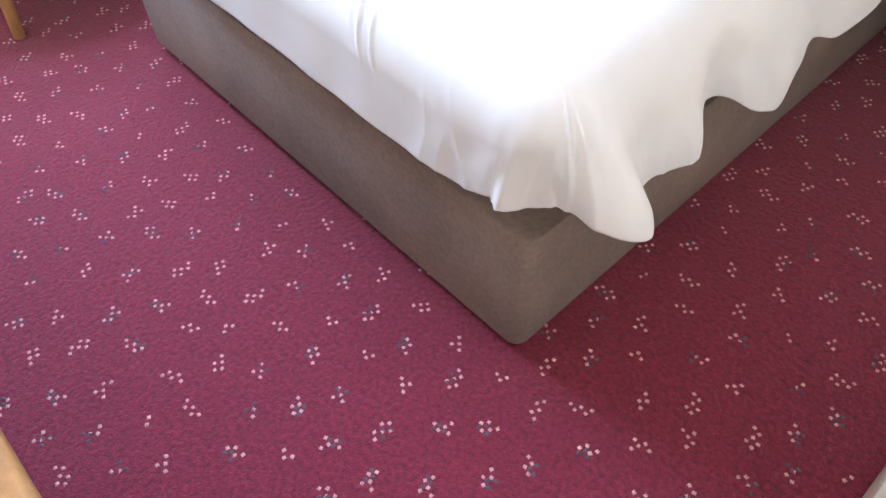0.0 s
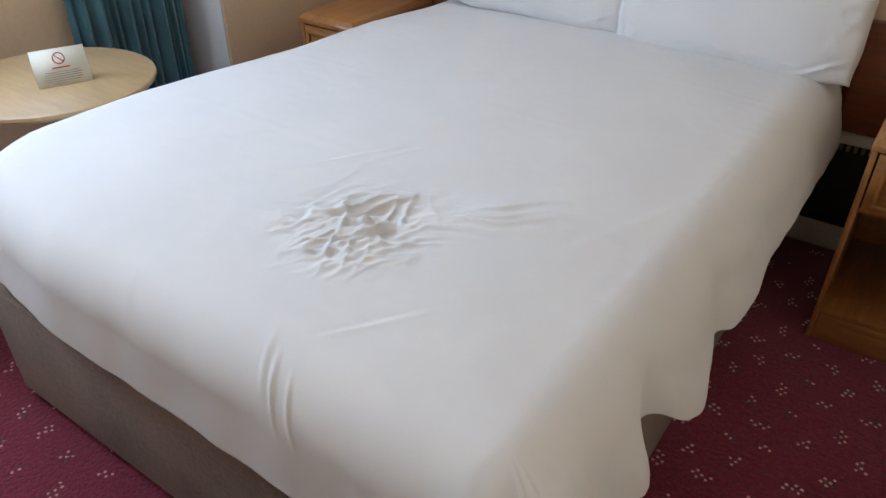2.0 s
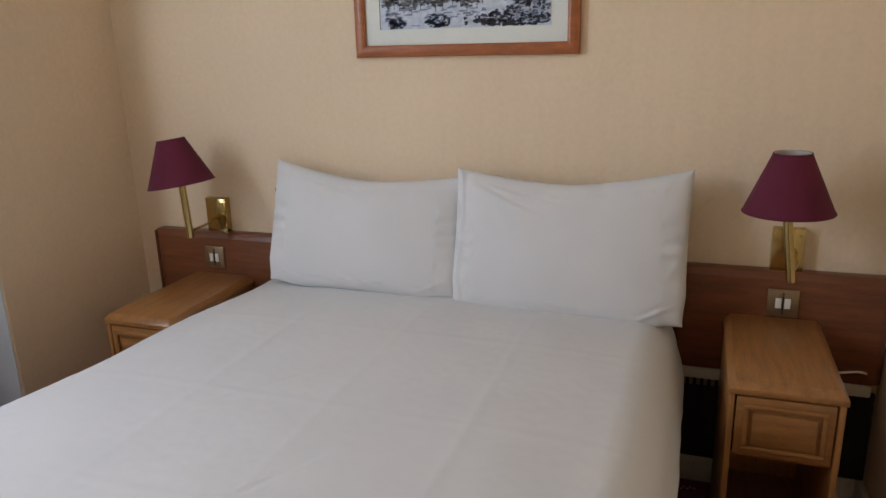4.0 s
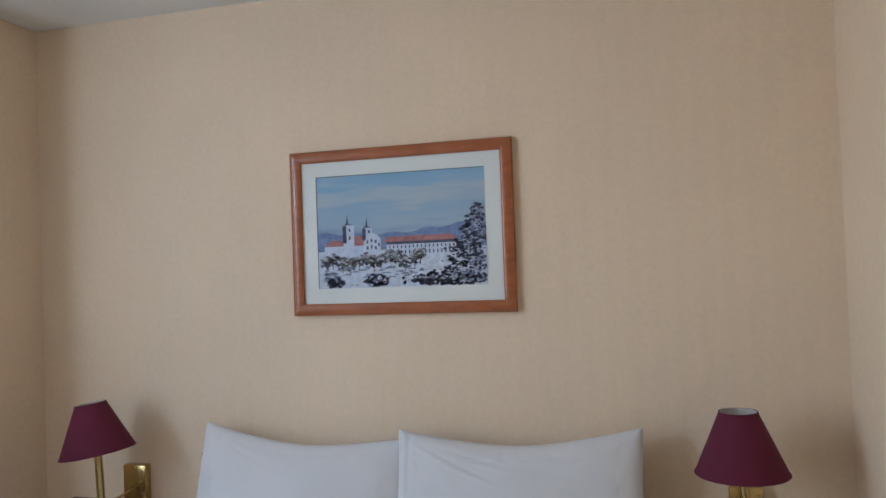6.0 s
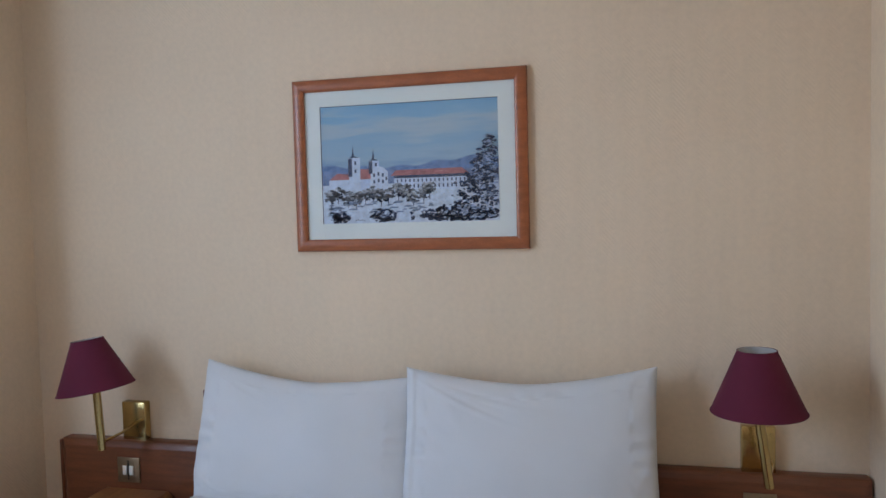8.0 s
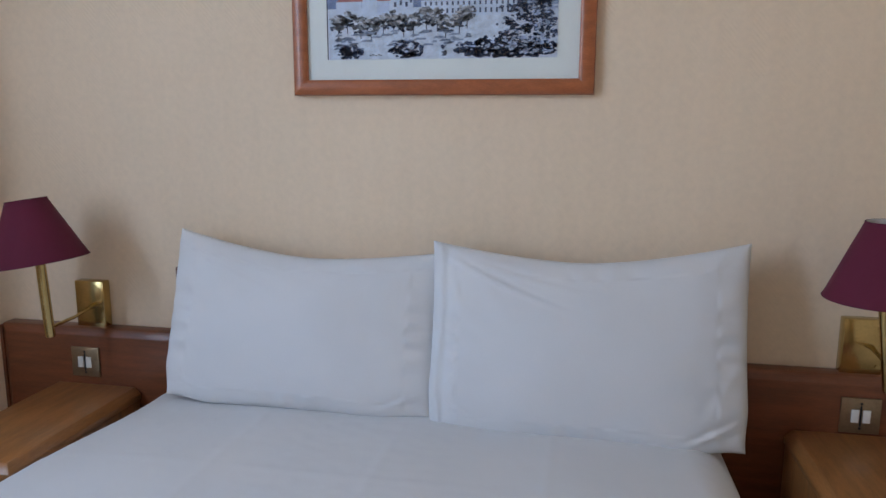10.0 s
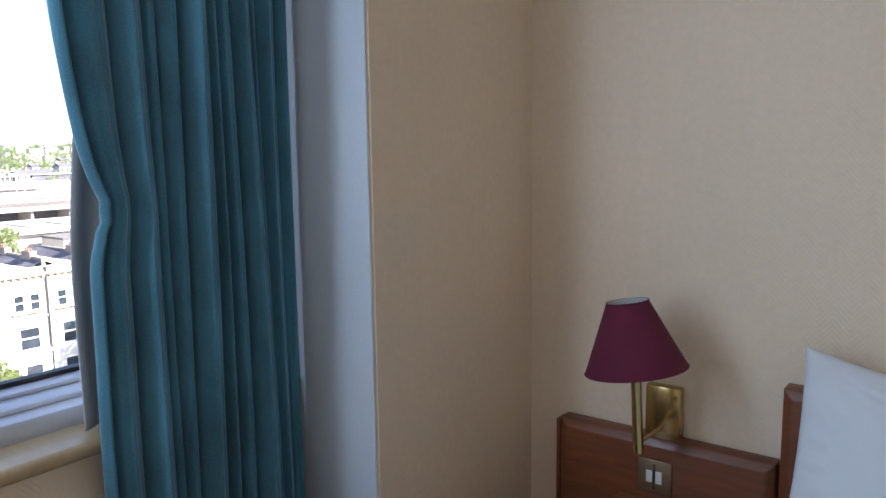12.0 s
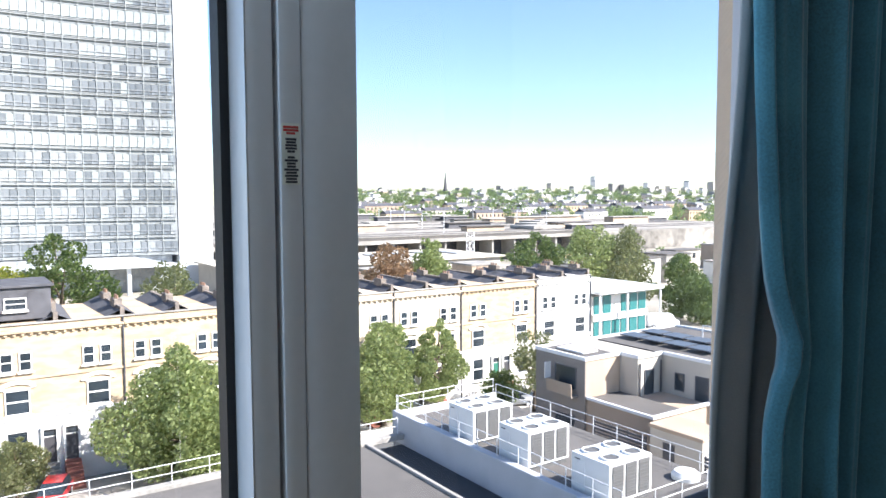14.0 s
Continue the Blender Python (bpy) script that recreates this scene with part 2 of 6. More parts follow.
structure("baseboard_north_right", cuboid(0.42, XR - 0.024, -0.021, -0.001, 0.0, 0.095, 0.006), M_SKIRT, "cream painted skirting board")
structure("baseboard_west", cuboid(XW + 0.001, XW + 0.021, W0, -0.670, 0.0, 0.095, 0.006), M_SKIRT, "cream painted skirting board")
structure("baseboard_pier", cuboid(XL + 0.001, XL + 0.021, -0.66, -0.023, 0.0, 0.095, 0.006), M_SKIRT, "cream painted skirting board")


def carpet_tufts():
    """Little groups of pink tufts, some with a grey heart, on a loose lattice."""
    rnd = random.Random(5)
    shapes = [
        ((-1, 0), (0, 1), (1, 0), (2, 1), (3, 0)),
        ((-1, 0), (0, 1), (1, 0), (0, -1), (2, 1)),
        ((-1, 0), (0, -1), (1, 0), (2, -1), (2, 1)),
        ((0, 0), (1, 1), (0, 2)),
        ((0, 0), (1, 1)),
        ((-2, 0), (-1, 1), (0, 0), (1, 1), (1, -1), (2, 0)),
        ((-1, 1), (0, 0), (1, 1), (1, -1)),
        ((-1, 0), (0, 1), (1, 0), (2, 1)),
    ]
    pink, grey = bmesh.new(), bmesh.new()
    pitch = 0.0106

    def tuft(bm, x, y, r):
        k = 4
        z = 0.0015 + rnd.random() * 0.0015
        turn = rnd.uniform(0.2, 1.2)
        ring = [bm.verts.new((x + r * (0.8 + 0.4 * rnd.random()) * math.cos(2 * math.pi * j / k + turn), y + r * (0.8 + 0.4 * rnd.random()) * math.sin(2 * math.pi * j / k + turn), 0.0004)) for j in range(k)]
        top = bm.verts.new((x, y, z + 0.001))
        for j in range(k):
            bm.faces.new((ring[j], ring[(j + 1) % k], top))

    row = 0
    y = YB
    while y < -0.05:
        x = -1.9 + (row % 2) * 0.058
        while x < XR - 0.05:
            cx, cy = x + rnd.uniform(-0.018, 0.018), y + rnd.uniform(-0.014, 0.014)
            s = rnd.choice(shapes)
            a = math.radians(rnd.choice((0, 90, 180, 270)) + rnd.uniform(-4, 30))
            ca, sa = math.cos(a), math.sin(a)
            for u, v in s:
                u2, v2 = u * pitch, v * pitch
                tuft(pink, cx + ca * u2 - sa * v2, cy + sa * u2 + ca * v2, 0.0050)
            if rnd.random() < 0.55:
                for u, v in ((0.1, 0.0), (1.1, -0.9), (-0.8, -0.9)):
                    u2, v2 = u * pitch, v * pitch
                    tuft(grey, cx + ca * u2 - sa * v2, cy + sa * u2 + ca * v2, 0.0055)
            x += 0.116
        y += 0.082
        row += 1
    for name, bm, mat, lab in (("carpet_tufts", pink, M_FLECK, "pink wool tufts woven into the carpet"), ("carpet_tufts", grey, M_FLECK2, "grey wool tufts woven into the carpet")):
        ob = new(name, mesh_of(bm, name))
        ob.data.materials.append(mat)
        tagged(ob, lab, "carpet tufts", kind="stuff")


carpet_tufts()

# ---- window ----


def bevel_strip(x0, y0, x1, y1, depth, z0, z1):
    """An upright bead whose visible face slants from one line to another."""
    bm = bmesh.new()
    lo = [bm.verts.new((x, y, z0)) for x, y in ((x0, y0), (x1, y1), (x0 - depth, y1), (x0 - depth, y0))]
    hi = [bm.verts.new((v.co.x, v.co.y, z1)) for v in lo]
    for k in range(4):
        bm.faces.new((lo[k], lo[(k + 1) % 4], hi[(k + 1) % 4], hi[k]))
    bm.faces.new(lo[::-1])
    bm.faces.new(hi)
    bmesh.ops.recalc_face_normals(bm, faces=bm.faces)
    return bm


def window():
    win = new("window_1")
    tagged(win, "white plastic window with two large panes and a wide mullion", "window", kind="structure")
    xi, xo = -2.004, -2.19            # inner and outer face of the frame
    zb, zt = SILL + 0.034, HEAD - 0.057
    part("sill_board", cuboid(xi + 0.002, -1.884, W0 + 0.004, -0.670, SILL - 0.03, SILL, 0.012, 3), M_TABLE, win, "pale wooden window board with a rounded edge")
    m0, m1 = -1.764, -1.633
    part("frame_top", cuboid(xo - 0.02, xi, W0, W1, HEAD - 0.055, HEAD, 0.006), M_UPVC, win)
    part("frame_side", cuboid(xo - 0.02, xi, W0, W0 + 0.055, zb + 0.001, zt, 0.006), M_UPVC, win)
    part("frame_side", cuboid(xo - 0.02, xi, W1 - 0.032, W1, zb + 0.001, zt, 0.006), M_UPVC, win)
    part("frame_bottom", cuboid(xo - 0.02, xi, W0, W1, SILL - 0.02, zb, 0.006), M_UPVC, win)
    for y0, y1 in ((m1 + 0.002, W1 - 0.034), (W0 + 0.057, m0 - 0.002)):
        part("sash_bottom", cuboid(xo + 0.003, xi - 0.045, y0, y1, zb + 0.0005, zb + 0.012, 0.004), M_UPVC, win)
        part("glazing_bead", cuboid(xo + 0.003, xi - 0.105, y0, y1, zb + 0.0125, zb + 0.022, 0.004), M_UPVC, win)
        part("gasket", cuboid(xo + 0.012, xi - 0.150, y0, y1, zb + 0.0225, zb + 0.032), M_GASKET, win)
        pane = part("pane", cuboid(-2.176, -2.172, y0, y1, zb + 0.0325, HEAD - 0.06), M_GLASS, win, "clear window pane")
        pane.visible_shadow = False
    part("gasket", cuboid(xi - 0.060, xi - 0.036, m0 + 0.008, m0 + 0.0165, zb + 0.034, zt), M_GASKET, win)
    part("sash_edge", bevel_strip(xi - 0.036, m0 + 0.017, xi, m0 + 0.0195, 0.024, zb + 0.001, zt), M_UPVC, win)
    part("sash_stile", cuboid(xi - 0.070, xi, m0 + 0.0200, m0 + 0.046, zb + 0.001, zt, 0.002), M_UPVC, win)
    part("mullion_groove", cuboid(xo, xi - 0.012, m0 + 0.0465, m0 + 0.0495, zb + 0.001, zt), M_GASKET, win)
    part("mullion_post", cuboid(xo, xi + 0.004, m0 + 0.050, m0 + 0.0715, zb + 0.001, zt, 0.002), M_UPVC, win)
    part("mullion", cuboid(xo, xi + 0.002, m0 + 0.0725, m1, zb + 0.001, zt, 0.003), M_UPVC, win)
    part("gasket", cuboid(xo + 0.015, xi - 0.02, m1 + 0.0005, m1 + 0.004, zb + 0.034, zt), M_GASKET, win)
    # safety sticker on the mullion
    st = thing("sticker", "small white safety sticker with red and black lines", "sticker")
    xs = xi + 0.0045
    part("backing", cuboid(xs, xs + 0.0006, -1.7130, -1.6955, 1.613, 1.669), M_CARD, st)
    rnd = random.Random(3)
    z = 1.6665
    for k in range(17):
        if k in (3, 8):
            z -= 0.0026
        w = (0.0075 if k < 2 else 0.0034 + 0.0036 * rnd.random())
        part("print_line", cuboid(xs + 0.0007, xs + 0.0009, -1.7042 - w, -1.7042 + w, z - 0.0021, z), M_RED if k < 3 else M_INK, st)
        z -= 0.0028


window()

# ---- bed ----
BX0, BX1, BY0, BY1 = -1.044, 0.412, -1.992, -0.075


def bed():
    b = thing("divan_bed", "taupe suede divan bed base with a mattress", "bed")
    base = cuboid(BX0, BX1, BY0, BY1, 0.026, 0.365)
    upright = [e for e in base.edges if abs(e.verts[0].co.z - e.verts[1].co.z) > 0.1]
    bmesh.ops.bevel(base, geom=upright, offset=0.032, segments=5, profile=0.5, affect="EDGES")
    rims = [e for e in base.edges if abs(e.verts[0].co.z - e.verts[1].co.z) < 0.01]
    bmesh.ops.bevel(base, geom=rims, offset=0.008, segments=2, profile=0.5, affect="EDGES")
    part("base", base, M_BASE, b, "taupe suede divan base")
    part("mattress", cuboid(-0.97, 0.385, -1.965, BY1, 0.366, 0.585, 0.05, 4), M_TICK, b, "pale quilted mattress")
    for x in (BX0 + 0.10, BX1 - 0.050):
        for y in (BY0 + 0.032, BY1 - 0.1):
            c = part("castor", joined([rod((x - 0.012, y, 0.022), (x + 0.012, y, 0.022), 0.022, 16), cuboid(x - 0.018, x + 0.018, y - 0.012, y + 0.012, 0.03, 0.05, 0.004)]), M_BLACK, b, "black plastic castor")


bed()


def fold_noise(x, y, s, seed):
    return np.array([noise.noise(Vector((a * s, b * s, seed))) for a, b in zip(x.ravel(), y.ravel())]).reshape(x.shape)


def duvet():
    """A cotton cover laid over the mattress, hanging over three sides, crumpled in the middle."""
    x0, x1, y0, y1, R, drop = -0.945, 0.350, -1.905, -0.10, 0.115, 0.300
    nx, ny = 540, 580
    u = np.linspace(x0 - drop, x1 + drop, nx)
    v = np.linspace(y0 - drop, y1, ny)
    U, V = np.meshgrid(u, v)
    cx, cy = np.clip(U, x0, x1), np.clip(V, y0, y1)
    dx, dy = U - cx, V - cy
    cheb = np.maximum(np.abs(dx), np.abs(dy))
    leng = np.hypot(dx, dy) + 1e-9
    ux, uy = dx / leng, dy / leng
    s = cheb.copy()
    # the hem rises towards the left corner and dips in uneven waves on the right
    right = smoothstep(0.0, 0.05, dx)
    foot = smoothstep(0.0, 0.05, -dy)
    corner = np.minimum(np.abs(dx), np.abs(dy)) / (cheb + 1e-6)
    lc = corner * (dx < 0) * (dy < 0)
    rc = corner * (dx > 0) * (dy < 0)
    s *= 1 - 0.22 * smoothstep(0.15, 1.0, lc) - 0.06 * smoothstep(0.05, 0.9, rc)
    t = np.minimum(s / R, math.pi / 2)
    out = R * np.sin(t)
    down = R * (1 - np.cos(t))
    rest = np.maximum(s - R * math.pi / 2, 0)
    down += rest * 0.97
    low = smoothstep(0.02, 0.16, rest)
    out += rest * 0.10
    # folds down the sides
    near_foot = 0.15 + 0.85 * smoothstep(-1.3, -1.65, V)
    wave_r = near_foot * (0.005 * np.sin(V * 17.5 + 0.9 + 1.6 * np.sin(V * 4.1)) + 0.005 * np.sin(V * 37 + 2))
    out += right * (1 - smoothstep(0.2, 0.7, rc)) * (wave_r + 0.022 * smoothstep(0.1, 0.3, s)) * smoothstep(0.06, 0.26, s)
    wave_f = 0.0025 * np.sin(U * 9 + 1) + 0.001 * np.sin(U * 37)
    out += foot * wave_f * smoothstep(0.04, 0.25, s)
    down -= 0.012 * foot * (dx <= 0) * low
    # the gathered ear at the right foot corner
    ang = np.arctan2(np.abs(dy), np.abs(dx) + 1e-9)
    both = (dx > 0) * (dy < 0)
    ramp = smoothstep(0.05, 0.30, s)
    # place along the hem, running round the corner from the foot to the side
    hem = np.where(dx <= 0, U - x1, np.where(dy < 0, 0.24 * (1 - ang / (math.pi / 2)), 0.24 + V - y0))
    hem = np.where((dx <= 0) & (dy >= 0), -1.0, hem)

    def swell(at, width):
        return np.exp(-(((hem - at) / width) ** 2)) * ramp

    out += 0.080 * swell(0.22, 0.050) - 0.016 * swell(0.05, 0.045) - 0.040 * swell(0.545, 0.045) + 0.022 * swell(0.70, 0.07) - 0.018 * swell(0.875, 0.04) + 0.012 * swell(1.05, 0.10)
    down += -0.050 * swell(0.20, 0.07) - 0.030 * swell(0.10, 0.08) - 0.016 * swell(0.01, 0.05) - 0.020 * swell(0.36, 0.08) - 0.050 * swell(0.565, 0.05) + 0.030 * swell(0.715, 0.055) - 0.020 * swell(0.88, 0.04) - 0.02 * swell(1.2, 0.15)
    down -= 0.008 * swell(-0.02, 0.12)
    lear = smoothstep(0.1, 0.8, lc)
    out += 0.02 * lear
    X, Y, Z = cx + ux * out, cy + uy * out, 0.662 - down
    # the window side sags outwards towards the foot
    lean = smoothstep(-0.55, -0.93, U)
    X += lean * (0.045 * smoothstep(-0.9, -0.1, V) - 0.085 * smoothstep(-0.8, -1.5, V) + 0.105 * smoothstep(-1.70, -1.98, V))
    Y += lean * 0.030 * smoothstep(-1.80, -1.98, V)
    # soft fullness of the filling
    inside_x = np.minimum(U - x0, x1 - U)
    inside_y = V - y0
    edge = np.minimum(inside_x, inside_y)
    Z += 0.010 * smoothstep(-0.1, 0.25, edge) - 0.006
    Z += 0.006 * fold_noise(U, V, 2.3, 1.0)
    Z += -0.012 * smoothstep(0.5, 0.0, -V - 0.1)
    # bulge on the window side
    X -= 0.03 * smoothstep(0.02, 0.12, -dx) * smoothstep(0.30, 0.12, -dx)
    # crumpled patch with sharp little creases, trailing off in pulls
    px, py = U + 0.13, V + 1.62

    def ridges(ax, ay, s_along, s_across, seed, sharp):
        al, ac = px * ax + py * ay, -px * ay + py * ax
        bend = fold_noise(px, py, 7.0, seed + 0.5) * 0.05
        v = np.array([noise.noise(Vector((p * s_along, q * s_across, seed))) for p, q in zip((al + bend).ravel(), (ac + bend).ravel())]).reshape(px.shape)
        return np.clip(1 - np.abs(v) * 3.2, 0, 1) ** sharp

    edge_n = 1 + 0.35 * fold_noise(U, V, 6.0, 4.0)
    a = px * 0.71 + py * 0.70
    b = -px * 0.70 + py * 0.71
    mask = np.exp(-(((a / 0.14) ** 2 + (b / 0.13) ** 2) * edge_n) ** 1.5)
    tail = np.exp(-(((a - 0.22) / 0.15) ** 2 + ((b + 0.02) / 0.05) ** 2)) * smoothstep(0.0, 0.15, a)
    Z += mask * (0.0085 * ridges(0.35, 0.94, 6, 24, 3.0, 1.2) + 0.0130 * ridges(0.80, 0.60, 5, 26, 9.0, 1.2) + 0.0070 * ridges(-0.5, 0.87, 9, 24, 15.0, 1.2) + 0.0040 * ridges(0.6, 0.8, 12, 52, 27.0, 1.1) - 0.008)
    Z += tail * 0.0100 * ridges(0.80, 0.60, 3.5, 30, 21.0, 1.2)
    Z -= 0.004 * np.exp(-(((px + 0.10) / 0.035) ** 2 + ((py + 0.02) / 0.10) ** 2))
    # faint ironed creases and pulls across the top
    for ox, oy, th, w, hgt, ln in ((-0.33, -1.42, 1.02, 0.006, 0.0022, 0.16), (-0.22, -1.28, 1.12, 0.008, 0.002, 0.20), (-0.5, -1.0, 0.95, 0.010, 0.002, 0.3), (0.08, -1.84, 0.95, 0.007, 0.0026, 0.10), (0.2, -1.66, 0.75, 0.012, 0.0012, 0.16), (0.3, -1.3, 1.2, 0.012, 0.002, 0.25), (-0.62, -1.5, 1.0, 0.010, 0.002, 0.22), (-0.1, -0.8, 1.05, 0.014, 0.002, 0.3)):
        q = (U - ox) * math.cos(th) + (V - oy) * math.sin(th)
        r = -(U - ox) * math.sin(th) + (V - oy) * math.cos(th)
        Z += 0.45 * hgt * (np.exp(-((r / w) ** 2)) - 0.5 * np.exp(-(((r - 1.6 * w) / w) ** 2))) * np.exp(-((q / ln) ** 4))
    for gx in (-0.62, -0.28, 0.06):
        Z += 0.0012 * np.exp(-(((U - gx) / 0.014) ** 2)) * smoothstep(-1.9, -1.2, V)
    for gy in (-0.55, -1.0, -1.4):
        Z += 0.0010 * np.exp(-(((V - gy) / 0.014) ** 2))
    # short pleats over the foot edge
    for ox, wd, hg, lo, hi in ((0.000, 0.0045, 0.0050, -2.09, -1.90), (0.034, 0.0042, 0.0044, -2.10, -1.92), (-0.022, 0.007, 0.004, -2.05, -1.87), (-0.36, 0.009, 0.0012, -2.12, -1.88), (0.10, 0.009, 0.0006, -2.15, -1.90), (-0.62, 0.011, 0.0012, -2.1, -1.85), (0.22, 0.008, 0.0008, -2.16, -1.92), (-0.20, 0.010, 0.001, -2.1, -1.86)):
        k = np.exp(-(((U - ox + 0.35 * (V + 1.98)) / wd) ** 2)) * smoothstep(hi - 0.035, hi - 0.10, V) * smoothstep(lo - 0.02, lo + 0.10, V)
        Y -= hg * k
        Z += 0.35 * hg * k
    for th in (0.45, 0.62):
        k = np.exp(-(((ang - th) / 0.045) ** 2)) * (dx > 0) * (dy < 0) * smoothstep(0.03, 0.12, s)
        X += 0.006 * k * ux
        Y += 0.006 * k * uy
    hang = smoothstep(0.08, 0.2, s) * (np.abs(dx) + np.abs(dy) > 0)
    puck = fold_noise(U * 2.2, V * 2.2, 6.0, 31.0) * 0.006 * hang * (1 - 0.75 * foot * (dx <= 0)) * (1 - 0.75 * right * smoothstep(-1.6, -1.3, V))
    gather = np.clip(1 - 3.0 * np.abs(fold_noise(hem * 2.6, s * 0.9, 5.0, 44.0)), 0, 1) ** 1.5
    puck = puck + 0.004 * gather * hang * smoothstep(-0.35, 0.05, hem) * smoothstep(0.85, 0.45, hem)
    X += puck * ux
    Y += puck * uy
    fine = fold_noise(U, V, 34.0, 2.0)
    Z += 0.0006 * fine
    me = grid_mesh("duvet", np.stack([X, Y, Z], -1))
    me.shade_smooth()
    me.materials.append(M_LINEN)
    ob = new("duvet", me)
    sol = ob.modifiers.new("thickness", "SOLIDIFY")
    sol.thickness, sol.offset = 0.018, -1
    tagged(ob, "white cotton duvet spread over the bed, crumpled in the middle", "duvet")


duvet()


def pillow(name_label, corners, thick, seed):
    """A plump pillow leaning back; corners: bottom left, bottom right, top right, top left."""
    n = 130
    a = np.linspace(-1, 1, n)
    A, B = np.meshgrid(a, a)
    bl, br, tr, tl = [np.array(c) for c in corners]
    s, t = (A + 1) / 2, (B + 1) / 2
    # sides draw in between the corners
    pin = 0.045
    s2 = 0.5 + (s - 0.5) * (1 - pin * (1 - B ** 2) * 0.6)
    t2 = t - 0.105 * (1 - np.abs(A) ** 1.6) * smoothstep(0.25, 1.0, t) + 0.03 * (1 - A ** 2) * smoothstep(0.4, 0.0, t)
    tuck = smoothstep(0.55, 1.0, np.abs(A)) * smoothstep(-0.45, -1.0, B)
    s2 = 0.5 + (s2 - 0.5) * (1 - 0.035 * tuck)
    t2 = t2 + 0.05 * tuck
    P = (1 - s2)[..., None] * (1 - t2)[..., None] * bl + s2[..., None] * (1 - t2)[..., None] * br + s2[..., None] * t2[..., None] * tr + (1 - s2)[..., None] * t2[..., None] * tl
    nrm = np.cross(br - bl, tl - bl)
    nrm = nrm / np.linalg.norm(nrm)
    body = ((1 - A ** 2).clip(0) ** 0.5 * (1 - B ** 2).clip(0) ** 0.5) ** 0.75
    rip = fold_noise(A, B, 1.7, seed) * 0.008 + fold_noise(A * 1.0 + B, B * 0.5 - A, 4.5, seed + 2) * 0.005 * smoothstep(0.45, 0.95, np.maximum(np.abs(A), np.abs(B)))
    edge = (np.abs(A) > 0.8) * np.sin(B * 22 + seed + 2 * np.sin(B * 5)) * 0.0045 + (np.abs(B) > 0.8) * np.sin(A * 25 + seed + 2 * np.sin(A * 7)) * 0.0035
    crease = 0.006 * np.exp(-(((A + 0.75 + 0.35 * (B - 1)) / 0.06) ** 2)) * smoothstep(0.1, 0.9, B)
    crease += (0.006 * np.exp(-(((A + 0.93 - 0.01 * np.sin(B * 4)) / 0.014) ** 2)) - 0.004 * np.exp(-(((A + 0.89) / 0.02) ** 2))) * (seed > 5) / (body + 0.25)
    for ca, cb, th, ln, wd, hg in ((-0.62, 0.72, -0.5, 0.34, 0.030, 0.010), (-0.45, 0.78, -0.25, 0.30, 0.028, 0.007), (0.80, -0.78, 0.7, 0.25, 0.03, 0.008), (0.70, -0.85, 0.5, 0.25, 0.03, 0.007), (0.86, -0.30, 1.2, 0.3, 0.03, 0.005), (-0.85, -0.70, -0.8, 0.2, 0.03, 0.006)):
        p, q = (A - ca) * math.cos(th) + (B - cb) * math.sin(th), -(A - ca) * math.sin(th) + (B - cb) * math.cos(th)
        crease = crease + hg * (np.exp(-((q / wd) ** 2)) - 0.6 * np.exp(-(((q - 1.7 * wd) / wd) ** 2))) * np.exp(-((p / ln) ** 2)) * (0.65 if seed > 5 else 0.25)
    out = []
    for sign in (1, -1):
        d = sign * (0.5 * thick * body + 0.004) + (rip + edge + crease) * body
        Q = P + d[..., None] * nrm
        out.append(Q if sign > 0 else Q[:, ::-1])
    front, back = grid_mesh("f", out[0]), grid_mesh("b", out[1])
    bm = bmesh.new()
    bm.from_mesh(front)
    bm.from_mesh(back)
    # seam round the edge
    seam = bmesh.new()
    bmesh.ops.remove_doubles(bm, verts=bm.verts, dist=0.0001)
    rim = [e for e in bm.edges if len(e.link_faces) == 1]
    bmesh.ops.bridge_loops(bm, edges=rim) if rim else None
    seam.free()
    ob = part("pillow", bm, M_LINEN, None, name_label, 80, "pillow")
    ob["group"] = "pillows on the bed"
    for m in (front, back):
        bpy.data.meshes.remove(m)
    return ob


pillow("plump white cotton pillow leaning on the headboard beside the window", ((-0.932, -0.215, 0.640), (-0.215, -0.215, 0.632), (-0.215, -0.095, 1.035), (-0.920, -0.085, 1.072)), 0.15, 3.0)
pillow("plump white cotton pillow with a tucked corner leaning on the headboard", ((-0.245, -0.225, 0.618), (0.495, -0.225, 0.608), (0.488, -0.095, 1.082), (-0.240, -0.110, 1.066)), 0.16, 8.0)


# ---- headboard, night stands, lamps ----


def chamfered(x0, x1, y0, y1, z0, z1, c=0.02):
    """A board with its front edges cut at a slant at the top and ends."""
    bm = bmesh.new()
    pts = []
    for y, k in ((y1, 0), (y0 + c * 0.6, 0), (y0, c)):
        pts.append([bm.verts.new(p) for p in ((x0 + k, y, z0), (x1 - k, y, z0), (x1 - k, y, z1 - k), (x0 + k, y, z1 - k))])
    for a, b in zip(pts, pts[1:]):
        for i in range(4):
            bm.faces.new((a[i], a[(i + 1) % 4], b[(i + 1) % 4], b[i]))
    bm.faces.new(pts[0])
    bm.faces.new(pts[-1][::-1])
    bmesh.ops.recalc_face_normals(bm, faces=bm.faces)
    bmesh.ops.bevel(bm, geom=list(bm.edges), offset=0.003, segments=2, profile=0.5, affect="EDGES")
    return bm


